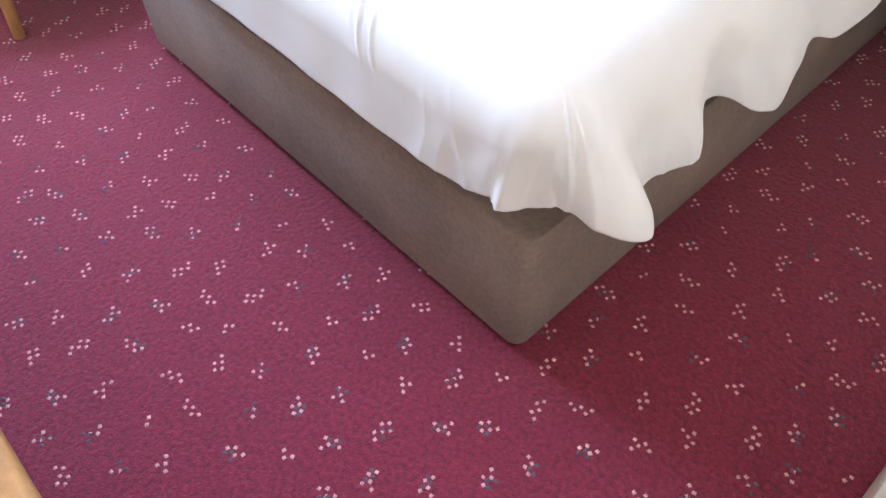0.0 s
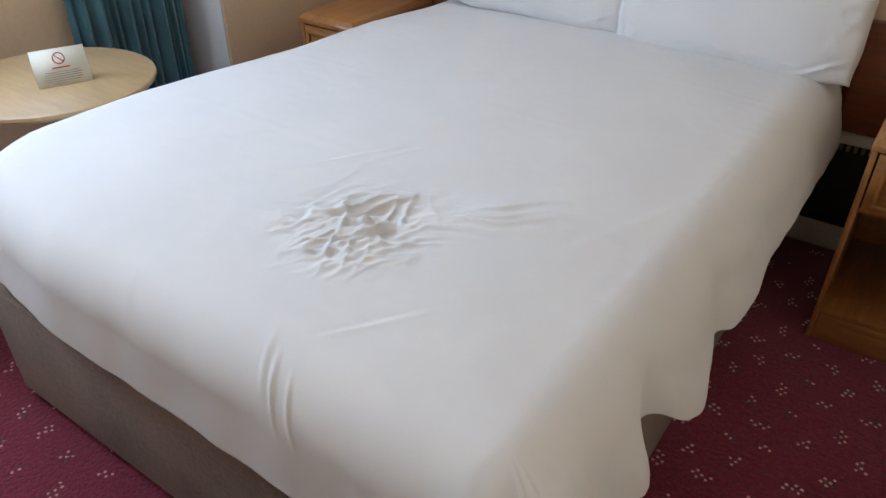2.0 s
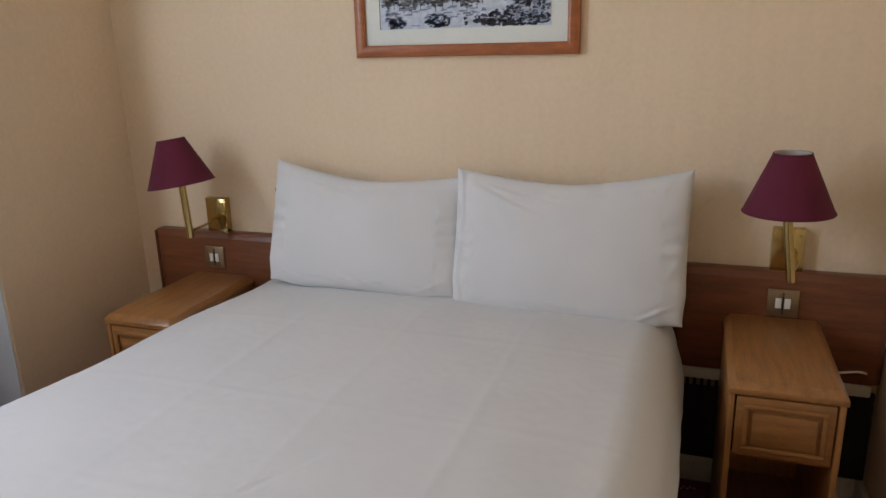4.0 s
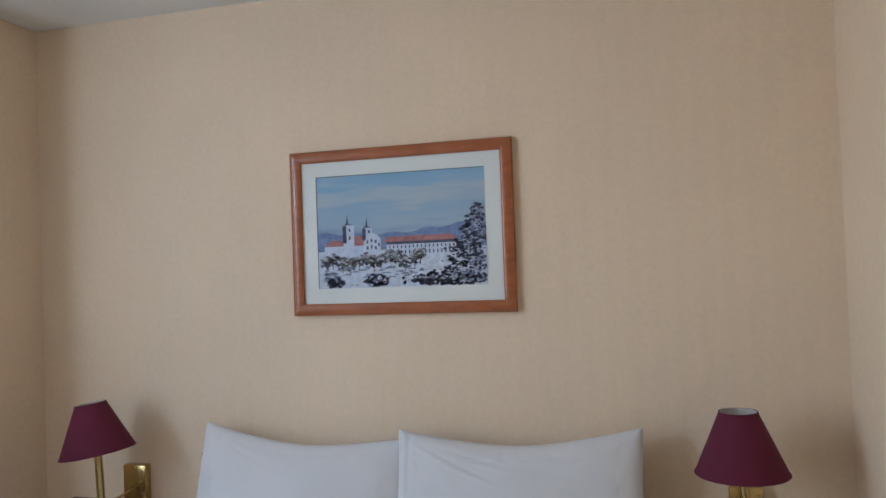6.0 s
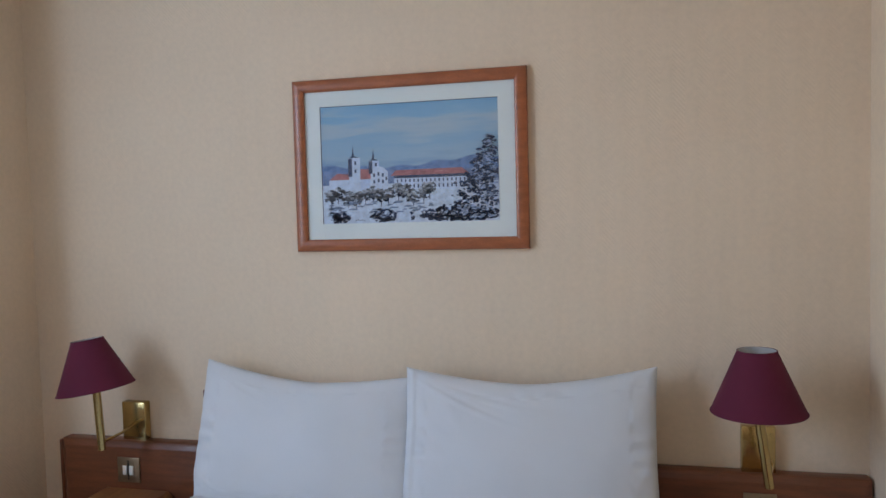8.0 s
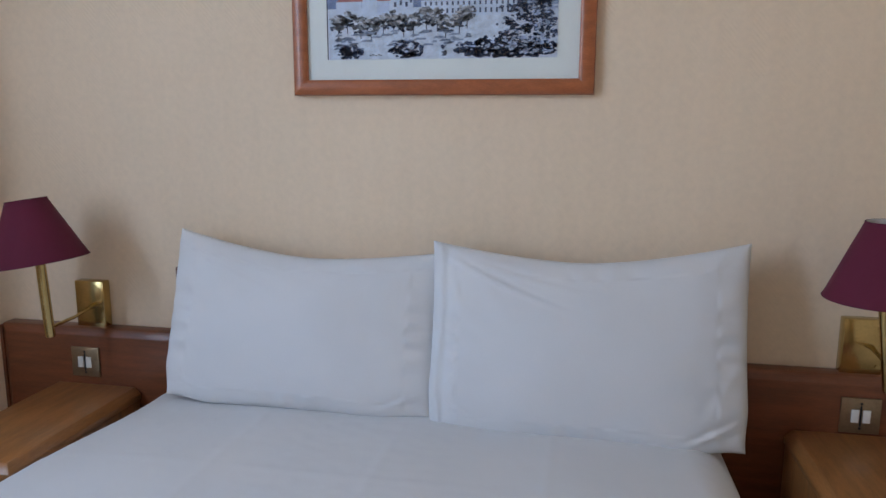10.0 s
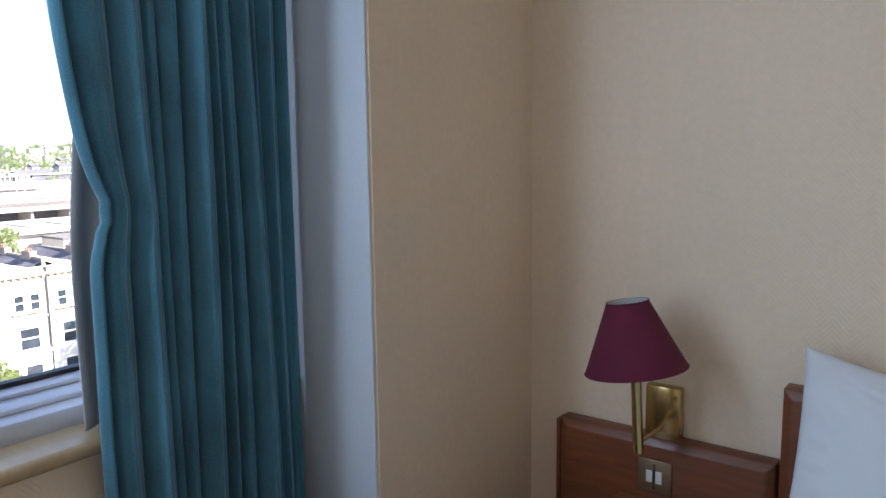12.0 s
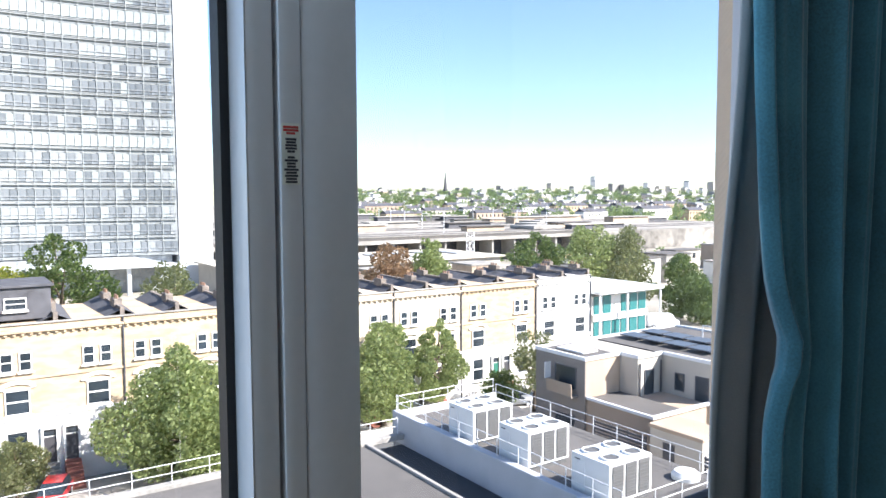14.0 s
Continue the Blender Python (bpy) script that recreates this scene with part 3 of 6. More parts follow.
hb = thing("headboard", "dark mahogany veneered headboard with side panels behind the night stands", "headboard")
part("centre_panel", chamfered(-0.968, 0.44, -0.066, -0.002, 0.40, 0.960), M_HEAD, hb)
part("side_panel", chamfered(-1.532, -0.978, -0.060, -0.002, 0.44, 0.772), M_HEAD, hb)
part("side_panel", chamfered(0.450, 1.052, -0.060, -0.002, 0.44, 0.772), M_HEAD, hb)
# near-black board between skirting and trunking
part("lower_board", cuboid(0.415, 1.052, -0.0215, -0.002, 0.0965, 0.394, 0.002), M_DARK, hb, "near-black board under the trunking")
part("end_cap", cuboid(-1.545, -1.5335, -0.05, -0.002, 0.44, 0.764, 0.003), M_HEAD, hb)

tr = thing("cable_trunking", "beige plastic trunking along the wall under the headboard", "trunking")
part("cover", cuboid(0.42, XR - 0.026, -0.05, -0.0225, 0.395, 0.435, 0.004), M_SKIRT, tr)
for k in range(7):
    part("clip", cuboid(0.47 + 0.022 * k, 0.482 + 0.022 * k, -0.046, -0.03, 0.37, 0.394, 0.003), M_BRONZE, tr)
cord = thing("lamp_cord", "thin pale electric cord hanging beside the night stand", "cord")
part("cable", bent([(0.90 + 0.02 * k, -0.07 - 0.02 * math.sin(k * 0.7), 0.47 + 0.02 * math.sin(k * 0.5)) for k in range(7)], 0.0035), M_SKIRT, cord)


def night_stand(cx, h, label):
    """A narrow stand: bevelled top, panelled drawer, open space below, plinth."""
    w, d = 0.272, 0.492
    ns = thing("night_stand", label, "night stand", (cx, -0.061, 0), "night stands beside the bed")
    x0, x1, yf, yb = -w / 2, w / 2, -d, -0.004
    top = cuboid(x0, x1, yf, yb, h - 0.034, h, 0.0)
    es = [e for e in top.edges if all(v.co.z > h - 0.001 for v in e.verts) and not all(v.co.y > yb - 0.001 for v in e.verts)]
    bmesh.ops.bevel(top, geom=es, offset=0.018, segments=1, affect="EDGES")
    bmesh.ops.bevel(top, geom=list(top.edges), offset=0.002, segments=2, profile=0.5, affect="EDGES")
    part("top", top, M_OAKY, ns, "bevelled oak top")
    for a, b in ((x0 + 0.003, x0 + 0.019), (x1 - 0.019, x1 - 0.003)):
        part("side", cuboid(a, b, yf + 0.006, yb, 0.0, h - 0.0345, 0.005), M_OAKV, ns)
    part("back", cuboid(x0 + 0.0195, x1 - 0.0195, yb - 0.012, yb - 0.002, 0.06, h - 0.035), M_OAKV, ns)
    part("shelf", cuboid(x0 + 0.0195, x1 - 0.0195, yf + 0.02, yb - 0.0125, 0.085, 0.102, 0.002), M_OAKY, ns)
    part("plinth", cuboid(x0 + 0.0195, x1 - 0.0195, yf + 0.010, yf + 0.026, 0.0, 0.084, 0.003), M_OAK, ns)
    part("divider", cuboid(x0 + 0.0195, x1 - 0.0195, yf + 0.025, yb - 0.0125, 0.418, 0.432), M_OAKY, ns)
    dr = part("drawer", cuboid(x0 + 0.023, x1 - 0.023, yf + 0.006, yf + 0.022, 0.434, h - 0.040, 0.003), M_OAK, ns, "oak drawer front with a moulded panel")
    za, zb, xa, xb = 0.448, h - 0.058, x0 + 0.040, x1 - 0.040
    for nm, c in (("moulding", (xa, xb, zb - 0.012, zb)), ("moulding", (xa, xb, za, za + 0.012))):
        part(nm, cuboid(c[0], c[1], yf - 0.004, yf + 0.0035, c[2], c[3], 0.003, 3), M_OAK, dr)
    for a, b in ((xa, xa + 0.012), (xb - 0.012, xb)):
        part("moulding", cuboid(a, b, yf - 0.004, yf + 0.0035, za + 0.0125, zb - 0.0125, 0.003, 3), M_OAKV, dr)
    part("panel", cuboid(xa + 0.022, xb - 0.022, yf - 0.002, yf + 0.0035, za + 0.022, zb - 0.022, 0.0025), M_OAK, dr)
    return ns


night_stand(0.737, 0.634, "narrow oak night stand with one drawer and an open shelf")
night_stand(-1.226, 0.612, "narrow oak night stand with one drawer wedged beside the wall")


def wall_lamp(px, sx, sy, lean, sl, label):
    """A swing-arm brass lamp: wall box, jointed arm, tube and tapered shade."""
    lp = thing("wall_lamp", label, "lamp", group="reading lamps over the night stands")
    zb0, zb1 = 0.768, 0.903
    box = part("wall_box", cuboid(px - 0.045, px + 0.045, -0.032, -0.001, zb0, zb1, 0.003), M_BRASS, lp, "polished brass wall box")
    part("screw", rod((px + 0.0335, -0.034, zb1 - 0.022), (px + 0.0335, -0.0315, zb1 - 0.022), 0.004), M_BRASS, box)
    part("screw", rod((px + 0.0335, -0.034, zb0 + 0.022), (px + 0.0335, -0.0315, zb0 + 0.022), 0.004), M_BRASS, box)
    za = 0.822
    joint = (px + 0.018, -0.060, za + 0.012)
    part("pivot", rod((px + 0.018, -0.031, za + 0.016), joint, 0.006), M_BRASS, lp)
    part("arm", bent([joint, ((px + sx) / 2 + 0.02, (sy - 0.05) / 2, za + 0.004), (sx, sy, za - 0.006)], 0.0045), M_BRASS, lp)
    base = Vector((sx, sy, 0.795))
    tip = base + Vector((-math.sin(lean) * 0.24, 0, math.cos(lean) * 0.24))
    part("tube", joined([rod(base, tip, 0.0125, 20)]), M_BRASS, lp, "brass tube")
    part("tube_cap", rod(base + (base - tip) * 0.012, base, 0.0105, 20), M_BRASS, lp)
    # shade: outer cloth and white lining
    turn = Matrix.Translation((sx - math.sin(lean) * 0.19, sy, 0.992)) @ Matrix.Rotation(-sl, 4, "Y")
    prof = [(0.1185, 0.0), (0.0485, 0.162)]
    outer = bmesh.new()
    n = 48
    rings = []
    for r, z in ((0.1185, 0.0), (0.1175, 0.002), (0.083, 0.081), (0.0487, 0.1605), (0.0475, 0.162)):
        rings.append([outer.verts.new((r * math.cos(2 * math.pi * k / n), r * math.sin(2 * math.pi * k / n), z)) for k in range(n)])
    for a, b in zip(rings, rings[1:]):
        for k in range(n):
            outer.faces.new((a[k], a[(k + 1) % n], b[(k + 1) % n], b[k]))
    outer.transform(turn)
    shade = part("shade", outer, M_SHADE, lp, "burgundy fabric shade")
    inner = bmesh.new()
    rings = [[inner.verts.new((r * math.cos(2 * math.pi * k / n), r * math.sin(2 * math.pi * k / n), z)) for k in range(n)] for r, z in ((0.1172, 0.0), (0.0462, 0.1618))]
    for k in range(n):
        inner.faces.new((rings[1][k], rings[1][(k + 1) % n], rings[0][(k + 1) % n], rings[0][k]))
    inner.transform(turn)
    part("lining", inner, M_SHADEIN, shade, "white shade lining")
    for r, z in ((0.1182, 0.001), (0.0485, 0.161)):
        hoop = bent([turn @ Vector((r * math.cos(2 * math.pi * k / 40), r * math.sin(2 * math.pi * k / 40), z)) for k in range(41)], 0.0014, 6)
        part("hoop", hoop, M_SHADE, shade)
    part("bulb_holder", rod(tip, tip + Vector((0, 0, 0.04)), 0.016), M_SHADEIN, lp)


wall_lamp(-1.253, -1.246, -0.205, radians(3.0), radians(9), "brass swing-arm wall lamp with a tilted burgundy shade")
wall_lamp(0.765, 0.760, -0.205, radians(8), radians(1.0), "brass swing-arm wall lamp with an upright burgundy shade")


def switch(x, z):
    sw = thing("light_switch", "bronze light switch plate with two ivory rockers", "switch", group="switches on the headboard")
    y = -0.0605
    pl = part("plate", cuboid(x, x + 0.087, y - 0.006, y, z - 0.086, z, 0.002), M_BRONZE, sw)
    for k in (-1, 1):
        part("rocker", cuboid(x + 0.0435 + k * 0.0125 - 0.0085, x + 0.0435 + k * 0.0125 + 0.0085, y - 0.0105, y - 0.0062, z - 0.059, z - 0.027, 0.002), M_SWITCH, sw, "ivory rocker")
    part("divider", cuboid(x + 0.042, x + 0.045, y - 0.0085, y - 0.0062, z - 0.068, z - 0.018), M_BLACK, sw)
    for dz in (0.013, 0.073):
        part("screw", rod((x + 0.0435, y - 0.0078, z - dz), (x + 0.0435, y - 0.0062, z - dz), 0.003), M_BLACK, sw)


switch(-1.301, 0.719)
switch(0.719, 0.723)

# ---- framed print over the bed ----


def print_sky():
    m = material("watercolour_sky", (0.30, 0.50, 0.62), 0.8, vary=0.05, bump=0)
    n, l = m.node_tree.nodes, m.node_tree.links
    co, sep, ns, ramp, add = n.new("ShaderNodeTexCoord"), n.new("ShaderNodeSeparateXYZ"), n.new("ShaderNodeTexNoise"), n.new("ShaderNodeValToRGB"), n.new("ShaderNodeMath")
    mp = n.new("ShaderNodeMapping")
    mp.inputs["Scale"].default_value = (3, 1, 22)
    mp.inputs["Rotation"].default_value = (0, 0.12, 0)
    ns.inputs["Scale"].default_value = 1.6
    l.new(co.outputs["Object"], sep.inputs[0])
    l.new(co.outputs["Object"], mp.inputs[0])
    l.new(mp.outputs[0], ns.inputs["Vector"])
    add.operation = "MULTIPLY_ADD"
    add.inputs[1].default_value = 0.16
    l.new(ns.outputs["Fac"], add.inputs[0])
    l.new(sep.outputs[2], add.inputs[2])
    rng = n.new("ShaderNodeMapRange")
    rng.inputs["From Min"].default_value, rng.inputs["From Max"].default_value = 1.72, 1.99
    l.new(add.outputs[0], rng.inputs[0])
    l.new(rng.outputs[0], ramp.inputs[0])
    e = ramp.color_ramp.elements
    e[0].color, e[1].color = (0.17, 0.31, 0.50, 1), (0.18, 0.40, 0.60, 1)
    for pos, c in ((0.25, (0.34, 0.48, 0.58)), (0.45, (0.27, 0.45, 0.60)), (0.6, (0.42, 0.52, 0.58)), (0.75, (0.24, 0.45, 0.62))):
        x = e.new(pos)
        x.color = (*c, 1)
    l.new(ramp.outputs[0], n["Principled BSDF"].inputs["Base Color"])
    return m


def flat(polys, y):
    """Flat patches in the plane of the print: lists of (x, z)."""
    bm = bmesh.new()
    for p in polys:
        try:
            bm.faces.new([bm.verts.new((x, y, z)) for x, z in p])
        except ValueError:
            pass
    return bm


def painting():
    X0, X1, Z0, Z1 = -0.624, 0.128, 1.415, 1.961
    pt = thing("framed_print", "watercolour print of a twin-towered church in a cherry wood frame", "picture")
    fw, yf = 0.038, -0.026
    # mitred moulding: rounded outer edge, flat face, slope down to the glass
    profile = ((0.0, -0.002), (0.0, -0.019), (0.003, -0.024), (0.008, yf), (0.028, yf + 0.001), (0.034, -0.023), (fw, -0.020), (fw, -0.002))
    ends = [(X0, Z0, 1, 1), (X1, Z0, -1, 1), (X1, Z1, -1, -1), (X0, Z1, 1, -1)]
    for k, nm in enumerate(("frame_rail", "frame_stile", "frame_rail", "frame_stile")):
        bm = bmesh.new()
        rings = [[bm.verts.new((ex + sx * d, y, ez + sz * d)) for d, y in profile] for ex, ez, sx, sz in (ends[k], ends[(k + 1) % 4])]
        for q in range(len(profile)):
            r = (q + 1) % len(profile)
            bm.faces.new((rings[0][q], rings[0][r], rings[1][r], rings[1][q]))
        bmesh.ops.recalc_face_normals(bm, faces=bm.faces)
        part(nm, bm, M_FRAME, pt)
    yb = -0.012
    part("mount", cuboid(X0 + fw, X1 - fw, yb, -0.004, Z0 + fw, Z1 - fw), M_MAT, pt, "white mount board")
    x0, x1, z0, z1 = X0 + 0.092, X1 - 0.090, Z0 + 0.088, Z1 - 0.088
    w, h = x1 - x0, z1 - z0

    def at(u, v):
        return (x0 + u * w, z0 + v * h)

    def rect(a, b, c, d):
        return [at(a, c), at(b, c), at(b, d), at(a, d)]

    y = yb - 0.0006
    pr = part("print", cuboid(x0, x1, y, yb - 0.0001, z0, z1), print_sky(), pt, "watercolour print")
    part("keyline", flat([rect(-0.004, 1.002, 1.0, 1.006), rect(-0.005, 0.0, 0.0, 1.0)], y - 0.0001), M_INK, pr)

    def ink(c, v=0.15):
        c = (c[0] * 0.9 + 0.01, c[1] * 1.0 + 0.015, min(c[2] * 1.18 + 0.03, 0.8))
        return material("watercolour", c, 0.85, vary=v, scale=60, fine=300, bump=0)

    rnd = random.Random(11)

    def layer(polys, c, k, v=0.15):
        tagged(part("brushwork", flat(polys, y - 0.00025 * k), ink(c, v), pr), kind="stuff")

    hills = [at(0, 0.30)] + [at(u, 0.49 + 0.05 * math.sin(3 + u * 5.5) * u + 0.012 * math.sin(u * 31)) for u in np.linspace(0, 1, 40)] + [at(1, 0.30)]
    layer([hills], (0.17, 0.25, 0.38), 1, 0.2)
    near = [at(0, 0.28)] + [at(u, 0.435 + 0.012 * math.sin(u * 19)) for u in np.linspace(0, 1, 40)] + [at(1, 0.28)]
    layer([near], (0.22, 0.27, 0.37), 2, 0.2)
    layer([rect(0, 1, 0, 0.33)], (0.64, 0.66, 0.64), 3, 0.12)
    layer([rect(0.42, 0.83, 0.27, 0.40), rect(0.04, 0.154, 0.30, 0.374), rect(0.155, 0.225, 0.28, 0.559)], (0.62, 0.65, 0.68), 4, 0.08)
    layer([rect(0.226, 0.274, 0.28, 0.374), rect(0.275, 0.335, 0.30, 0.529)], (0.56, 0.60, 0.64), 4.3, 0.08)
    layer([[at(0.28, 0.28), at(0.385, 0.28), at(0.385, 0.43), at(0.36, 0.47), at(0.325, 0.485), at(0.30, 0.46), at(0.28, 0.42)]], (0.64, 0.66, 0.68), 4.6, 0.06)
    layer([rect(0.225, 0.285, 0.375, 0.46), [at(0.40, 0.395), at(0.84, 0.395), at(0.80, 0.445), at(0.43, 0.440)], [at(0.04, 0.375), at(0.16, 0.375), at(0.155, 0.42), at(0.09, 0.43)]], (0.50, 0.17, 0.13), 5, 0.2)
    layer([[at(0.158, 0.56), at(0.222, 0.56), at(0.19, 0.575), at(0.186, 0.665), at(0.178, 0.575)], [at(0.278, 0.53), at(0.332, 0.53), at(0.308, 0.545), at(0.304, 0.632), at(0.295, 0.545)], rect(0.155, 0.178, 0.40, 0.555), rect(0.275, 0.296, 0.42, 0.525), rect(0.42, 0.83, 0.372, 0.396)], (0.07, 0.08, 0.11), 6, 0.25)
    wins = []
    for k in range(17):
        u = 0.435 + k * 0.0235
        wins += [rect(u, u + 0.008, 0.338, 0.362), rect(u, u + 0.008, 0.288, 0.318)]
    for u, v in ((0.192, 0.50), (0.192, 0.43), (0.312, 0.48), (0.30, 0.39), (0.325, 0.40), (0.35, 0.39), (0.30, 0.335), (0.325, 0.345), (0.35, 0.335), (0.37, 0.36)):
        wins.append(rect(u, u + 0.011, v, v + 0.03))
    layer(wins, (0.08, 0.09, 0.12), 7)

    def clump(u, v, a, b, n, size):
        """Dabs of a brush within an oval."""
        out = []
        for _ in range(n):
            t, r = rnd.random() * 6.283, math.sqrt(rnd.random())
            cu, cv = u + a * r * math.cos(t), v + b * r * math.sin(t)
            if not (0.004 < cu < 0.996 and 0.004 < cv < 0.996):
                continue
            k = 5
            s = size * (0.4 + rnd.random())
            p = [(min(max(cu + s * (0.6 + 0.7 * rnd.random()) * math.cos(6.283 * j / k), 0.0), 1.0), min(max(cv + s * 1.25 * (0.4 + 0.6 * rnd.random()) * math.sin(6.283 * j / k), 0.0), 1.0)) for j in range(k)]
            out.append([at(*q) for q in p])
        return out

    olive, dark, pale = [], [], []
    for k in range(13):
        u = 0.05 + 0.048 * k + rnd.uniform(-0.01, 0.01)
        v = 0.24 + 0.03 * math.sin(k * 1.7) + 0.02 * (k > 5)
        dark += clump(u, v - 0.035, 0.034, 0.03, 14, 0.010)
        olive += clump(u, v, 0.036, 0.045, 26, 0.011)
        pale += clump(u - 0.01, v + 0.02, 0.026, 0.028, 10, 0.008)
        dark.append(rect(u - 0.002, u + 0.002, v - 0.10, v - 0.03))
    layer(dark, (0.055, 0.06, 0.075), 8, 0.2)
    layer(olive, (0.22, 0.21, 0.19), 9, 0.3)
    layer(pale, (0.46, 0.43, 0.38), 10, 0.2)
    shade = []
    for k in range(60):
        u, v = rnd.random() * 0.62, 0.05 + 0.13 * rnd.random()
        l = 0.02 + 0.04 * rnd.random()
        shade.append([at(u, v), at(u + l, v + 0.004), at(u + l, v + 0.013), at(u + l * 0.3, v + 0.016)])
    layer(shade, (0.30, 0.33, 0.37), 11, 0.3)
    fir, firl = [], []
    for k in range(26):
        v = 0.68 - k * 0.026
        a = (0.022 + 0.0060 * k) * (1 + 0.32 * math.sin(k * 1.9))
        fir += clump(0.955 - 0.004 * k, v, a, 0.020, 12 + k, 0.012)
        firl += clump(0.95 - 0.002 * k, v + 0.008, a * 0.95, 0.02, 7 + k // 3, 0.008)
    fir += clump(0.78, 0.06, 0.22, 0.06, 190, 0.016) + clump(0.10, 0.045, 0.055, 0.042, 60, 0.012) + clump(0.355, 0.06, 0.07, 0.06, 90, 0.012) + clump(0.52, 0.05, 0.012, 0.04, 16, 0.008)
    firl += clump(0.80, 0.08, 0.19, 0.06, 60, 0.010) + clump(0.36, 0.09, 0.06, 0.04, 16, 0.007)
    layer(fir, (0.055, 0.07, 0.105), 12, 0.3)
    layer(firl, (0.38, 0.44, 0.52), 13, 0.3)
    part("signature", flat([rect(0.19 + 0.012 * k, 0.199 + 0.012 * k, 0.022 + 0.004 * (k % 2), 0.028 + 0.004 * (k % 2)) for k in range(5)], y - 0.0034), M_INK, pr)
    gl = part("glazing", cuboid(X0 + fw - 0.004, X1 - fw + 0.004, -0.0195, -0.018, Z0 + fw - 0.004, Z1 - fw + 0.004), M_GLASS, pt, "clear picture glass")
    gl.visible_shadow = False


painting()

# ---- curtain ----


def curtain():
    c = thing("curtain", "teal velvet curtain gathered in deep folds beside the window", "curtain")
    zt, zb = 2.44, 0.02
    nz, ny = 130, 420
    z = np.linspace(zb, zt, nz)
    s = np.linspace(0, 1, ny)
    S, Z = np.meshgrid(s, z)
    knot = 1.419
    # the leading edge slants in to a pinch and falls back below it
    over = Z - knot
    lead = np.where(over > 0, -1.139 - 0.062 * (1 - np.exp(-np.clip(over, 0, 2) / 0.19)) - 0.02 * np.clip(over - 0.2, 0, 1.1), -1.139 - 0.020 * smoothstep(0, 0.13, -over) - 0.006 * smoothstep(0.1, 0.5, -over))
    back = -0.700 + 0.006 * np.sin(Z * 2.1)
    Y = -1.142 + (back + 1.142) * S + (lead + 1.142) * np.exp(-((S / 0.16) ** 2))
    # rounded pleats between sharp valleys
    cuts = (-0.005, 0.055, 0.155, 0.25, 0.315, 0.385, 0.495, 0.575, 0.655, 0.755, 0.83, 0.915, 1.005)
    high = (0.040, 0.048, 0.090, 0.064, 0.080, 0.108, 0.074, 0.070, 0.112, 0.074, 0.082, 0.060)
    X = np.full(S.shape, -1.874)
    for k, hgt in enumerate(high):
        sway = 0.007 * np.sin(Z * 1.7 + k * 2.1)
        a = cuts[k] + (sway if k else 0)
        b = cuts[k + 1] + (0.007 * np.sin(Z * 1.7 + (k + 1) * 2.1) if k < len(high) - 1 else 0)
        u = np.clip((S - a) / (b - a), 0, 1)
        X += 0.8 * hgt * (0.8 + 0.2 * np.sin(Z * 1.1 + k)) * (np.clip(1 - (2 * u - 1) ** 2, 0, 1) ** 0.9) * (u > 0) * (u < 1)
    X -= 0.006 * np.exp(-(((S - 0.655 - 0.006 * np.sin(Z * 1.4)) / 0.014) ** 2))
    X += 0.004 * np.sin(Z * 2.7 + S * 8) + 0.0022 * np.sin(S * 190 + 2 * np.sin(Z * 1.3))
    pinch = np.exp(-((S / 0.06) ** 2)) * np.exp(-((over / 0.05) ** 2))
    X += 0.016 * pinch
    Y += 0.004 * pinch * np.sin(Z * 150)
    me = grid_mesh("velvet", np.stack([X, Y, Z], -1))
    ob = part("velvet", me, M_CURT, c, angle=180)
    sol = ob.modifiers.new("thickness", "SOLIDIFY")
    sol.thickness, sol.offset = 0.0012, 0
    # pale lining behind, resting on the window board, showing at the leading edge
    S, Z = np.meshgrid(np.linspace(0, 1, 160), np.linspace(SILL + 0.004, zt, 60))
    Y = -1.153 + 0.05 * smoothstep(1.25, 1.85, Z) + (0.443 - 0.05 * smoothstep(1.25, 1.85, Z)) * S
    X = -1.944 + 0.008 * np.sin(S * 40 + 0.5 * np.sin(Z * 2) + 0.6) + 0.004 * np.sin(Z * 3 + S * 9)
    ob = part("lining", grid_mesh("lining", np.stack([X, Y, Z], -1)), M_LINER, c, "pale grey curtain lining", angle=180)
    sol = ob.modifiers.new("thickness", "SOLIDIFY")
    sol.thickness, sol.offset = 0.002, 0
    rail = thing("curtain_rail", "white curtain rail over the window recess", "rail")
    part("track", cuboid(-1.90, -1.84, W0, -0.67, 2.445, 2.47, 0.004), M_UPVC, rail)


curtain()

# ---- table, card, armchair ----
TX, TY, TZ = -1.44, -1.48, 0.622


def side_table():
    t = thing("round_table", "round pale beech side table standing by the window", "table", (TX, TY, 0))
    part("tabletop", lathe([(0.0001, TZ - 0.024), (0.270, TZ - 0.024), (0.284, TZ - 0.020), (0.289, TZ - 0.012), (0.287, TZ - 0.004), (0.281, TZ), (0.0001, TZ)], 72), M_TABLE, t, "round beech top with a darker rounded edge")
    part("column", lathe([(0.03, 0.035), (0.028, 0.1), (0.028, TZ - 0.04), (0.06, TZ - 0.0245)], 24), M_BEECH, t)
    for k in range(4):
        a = math.pi / 4 + k * math.pi / 2
        part("foot", bent([(0.02 * math.cos(a), 0.02 * math.sin(a), 0.09), (0.14 * math.cos(a), 0.14 * math.sin(a), 0.05), (0.24 * math.cos(a), 0.24 * math.sin(a), 0.0175)], 0.017, 10), M_BEECH, t)


side_table()


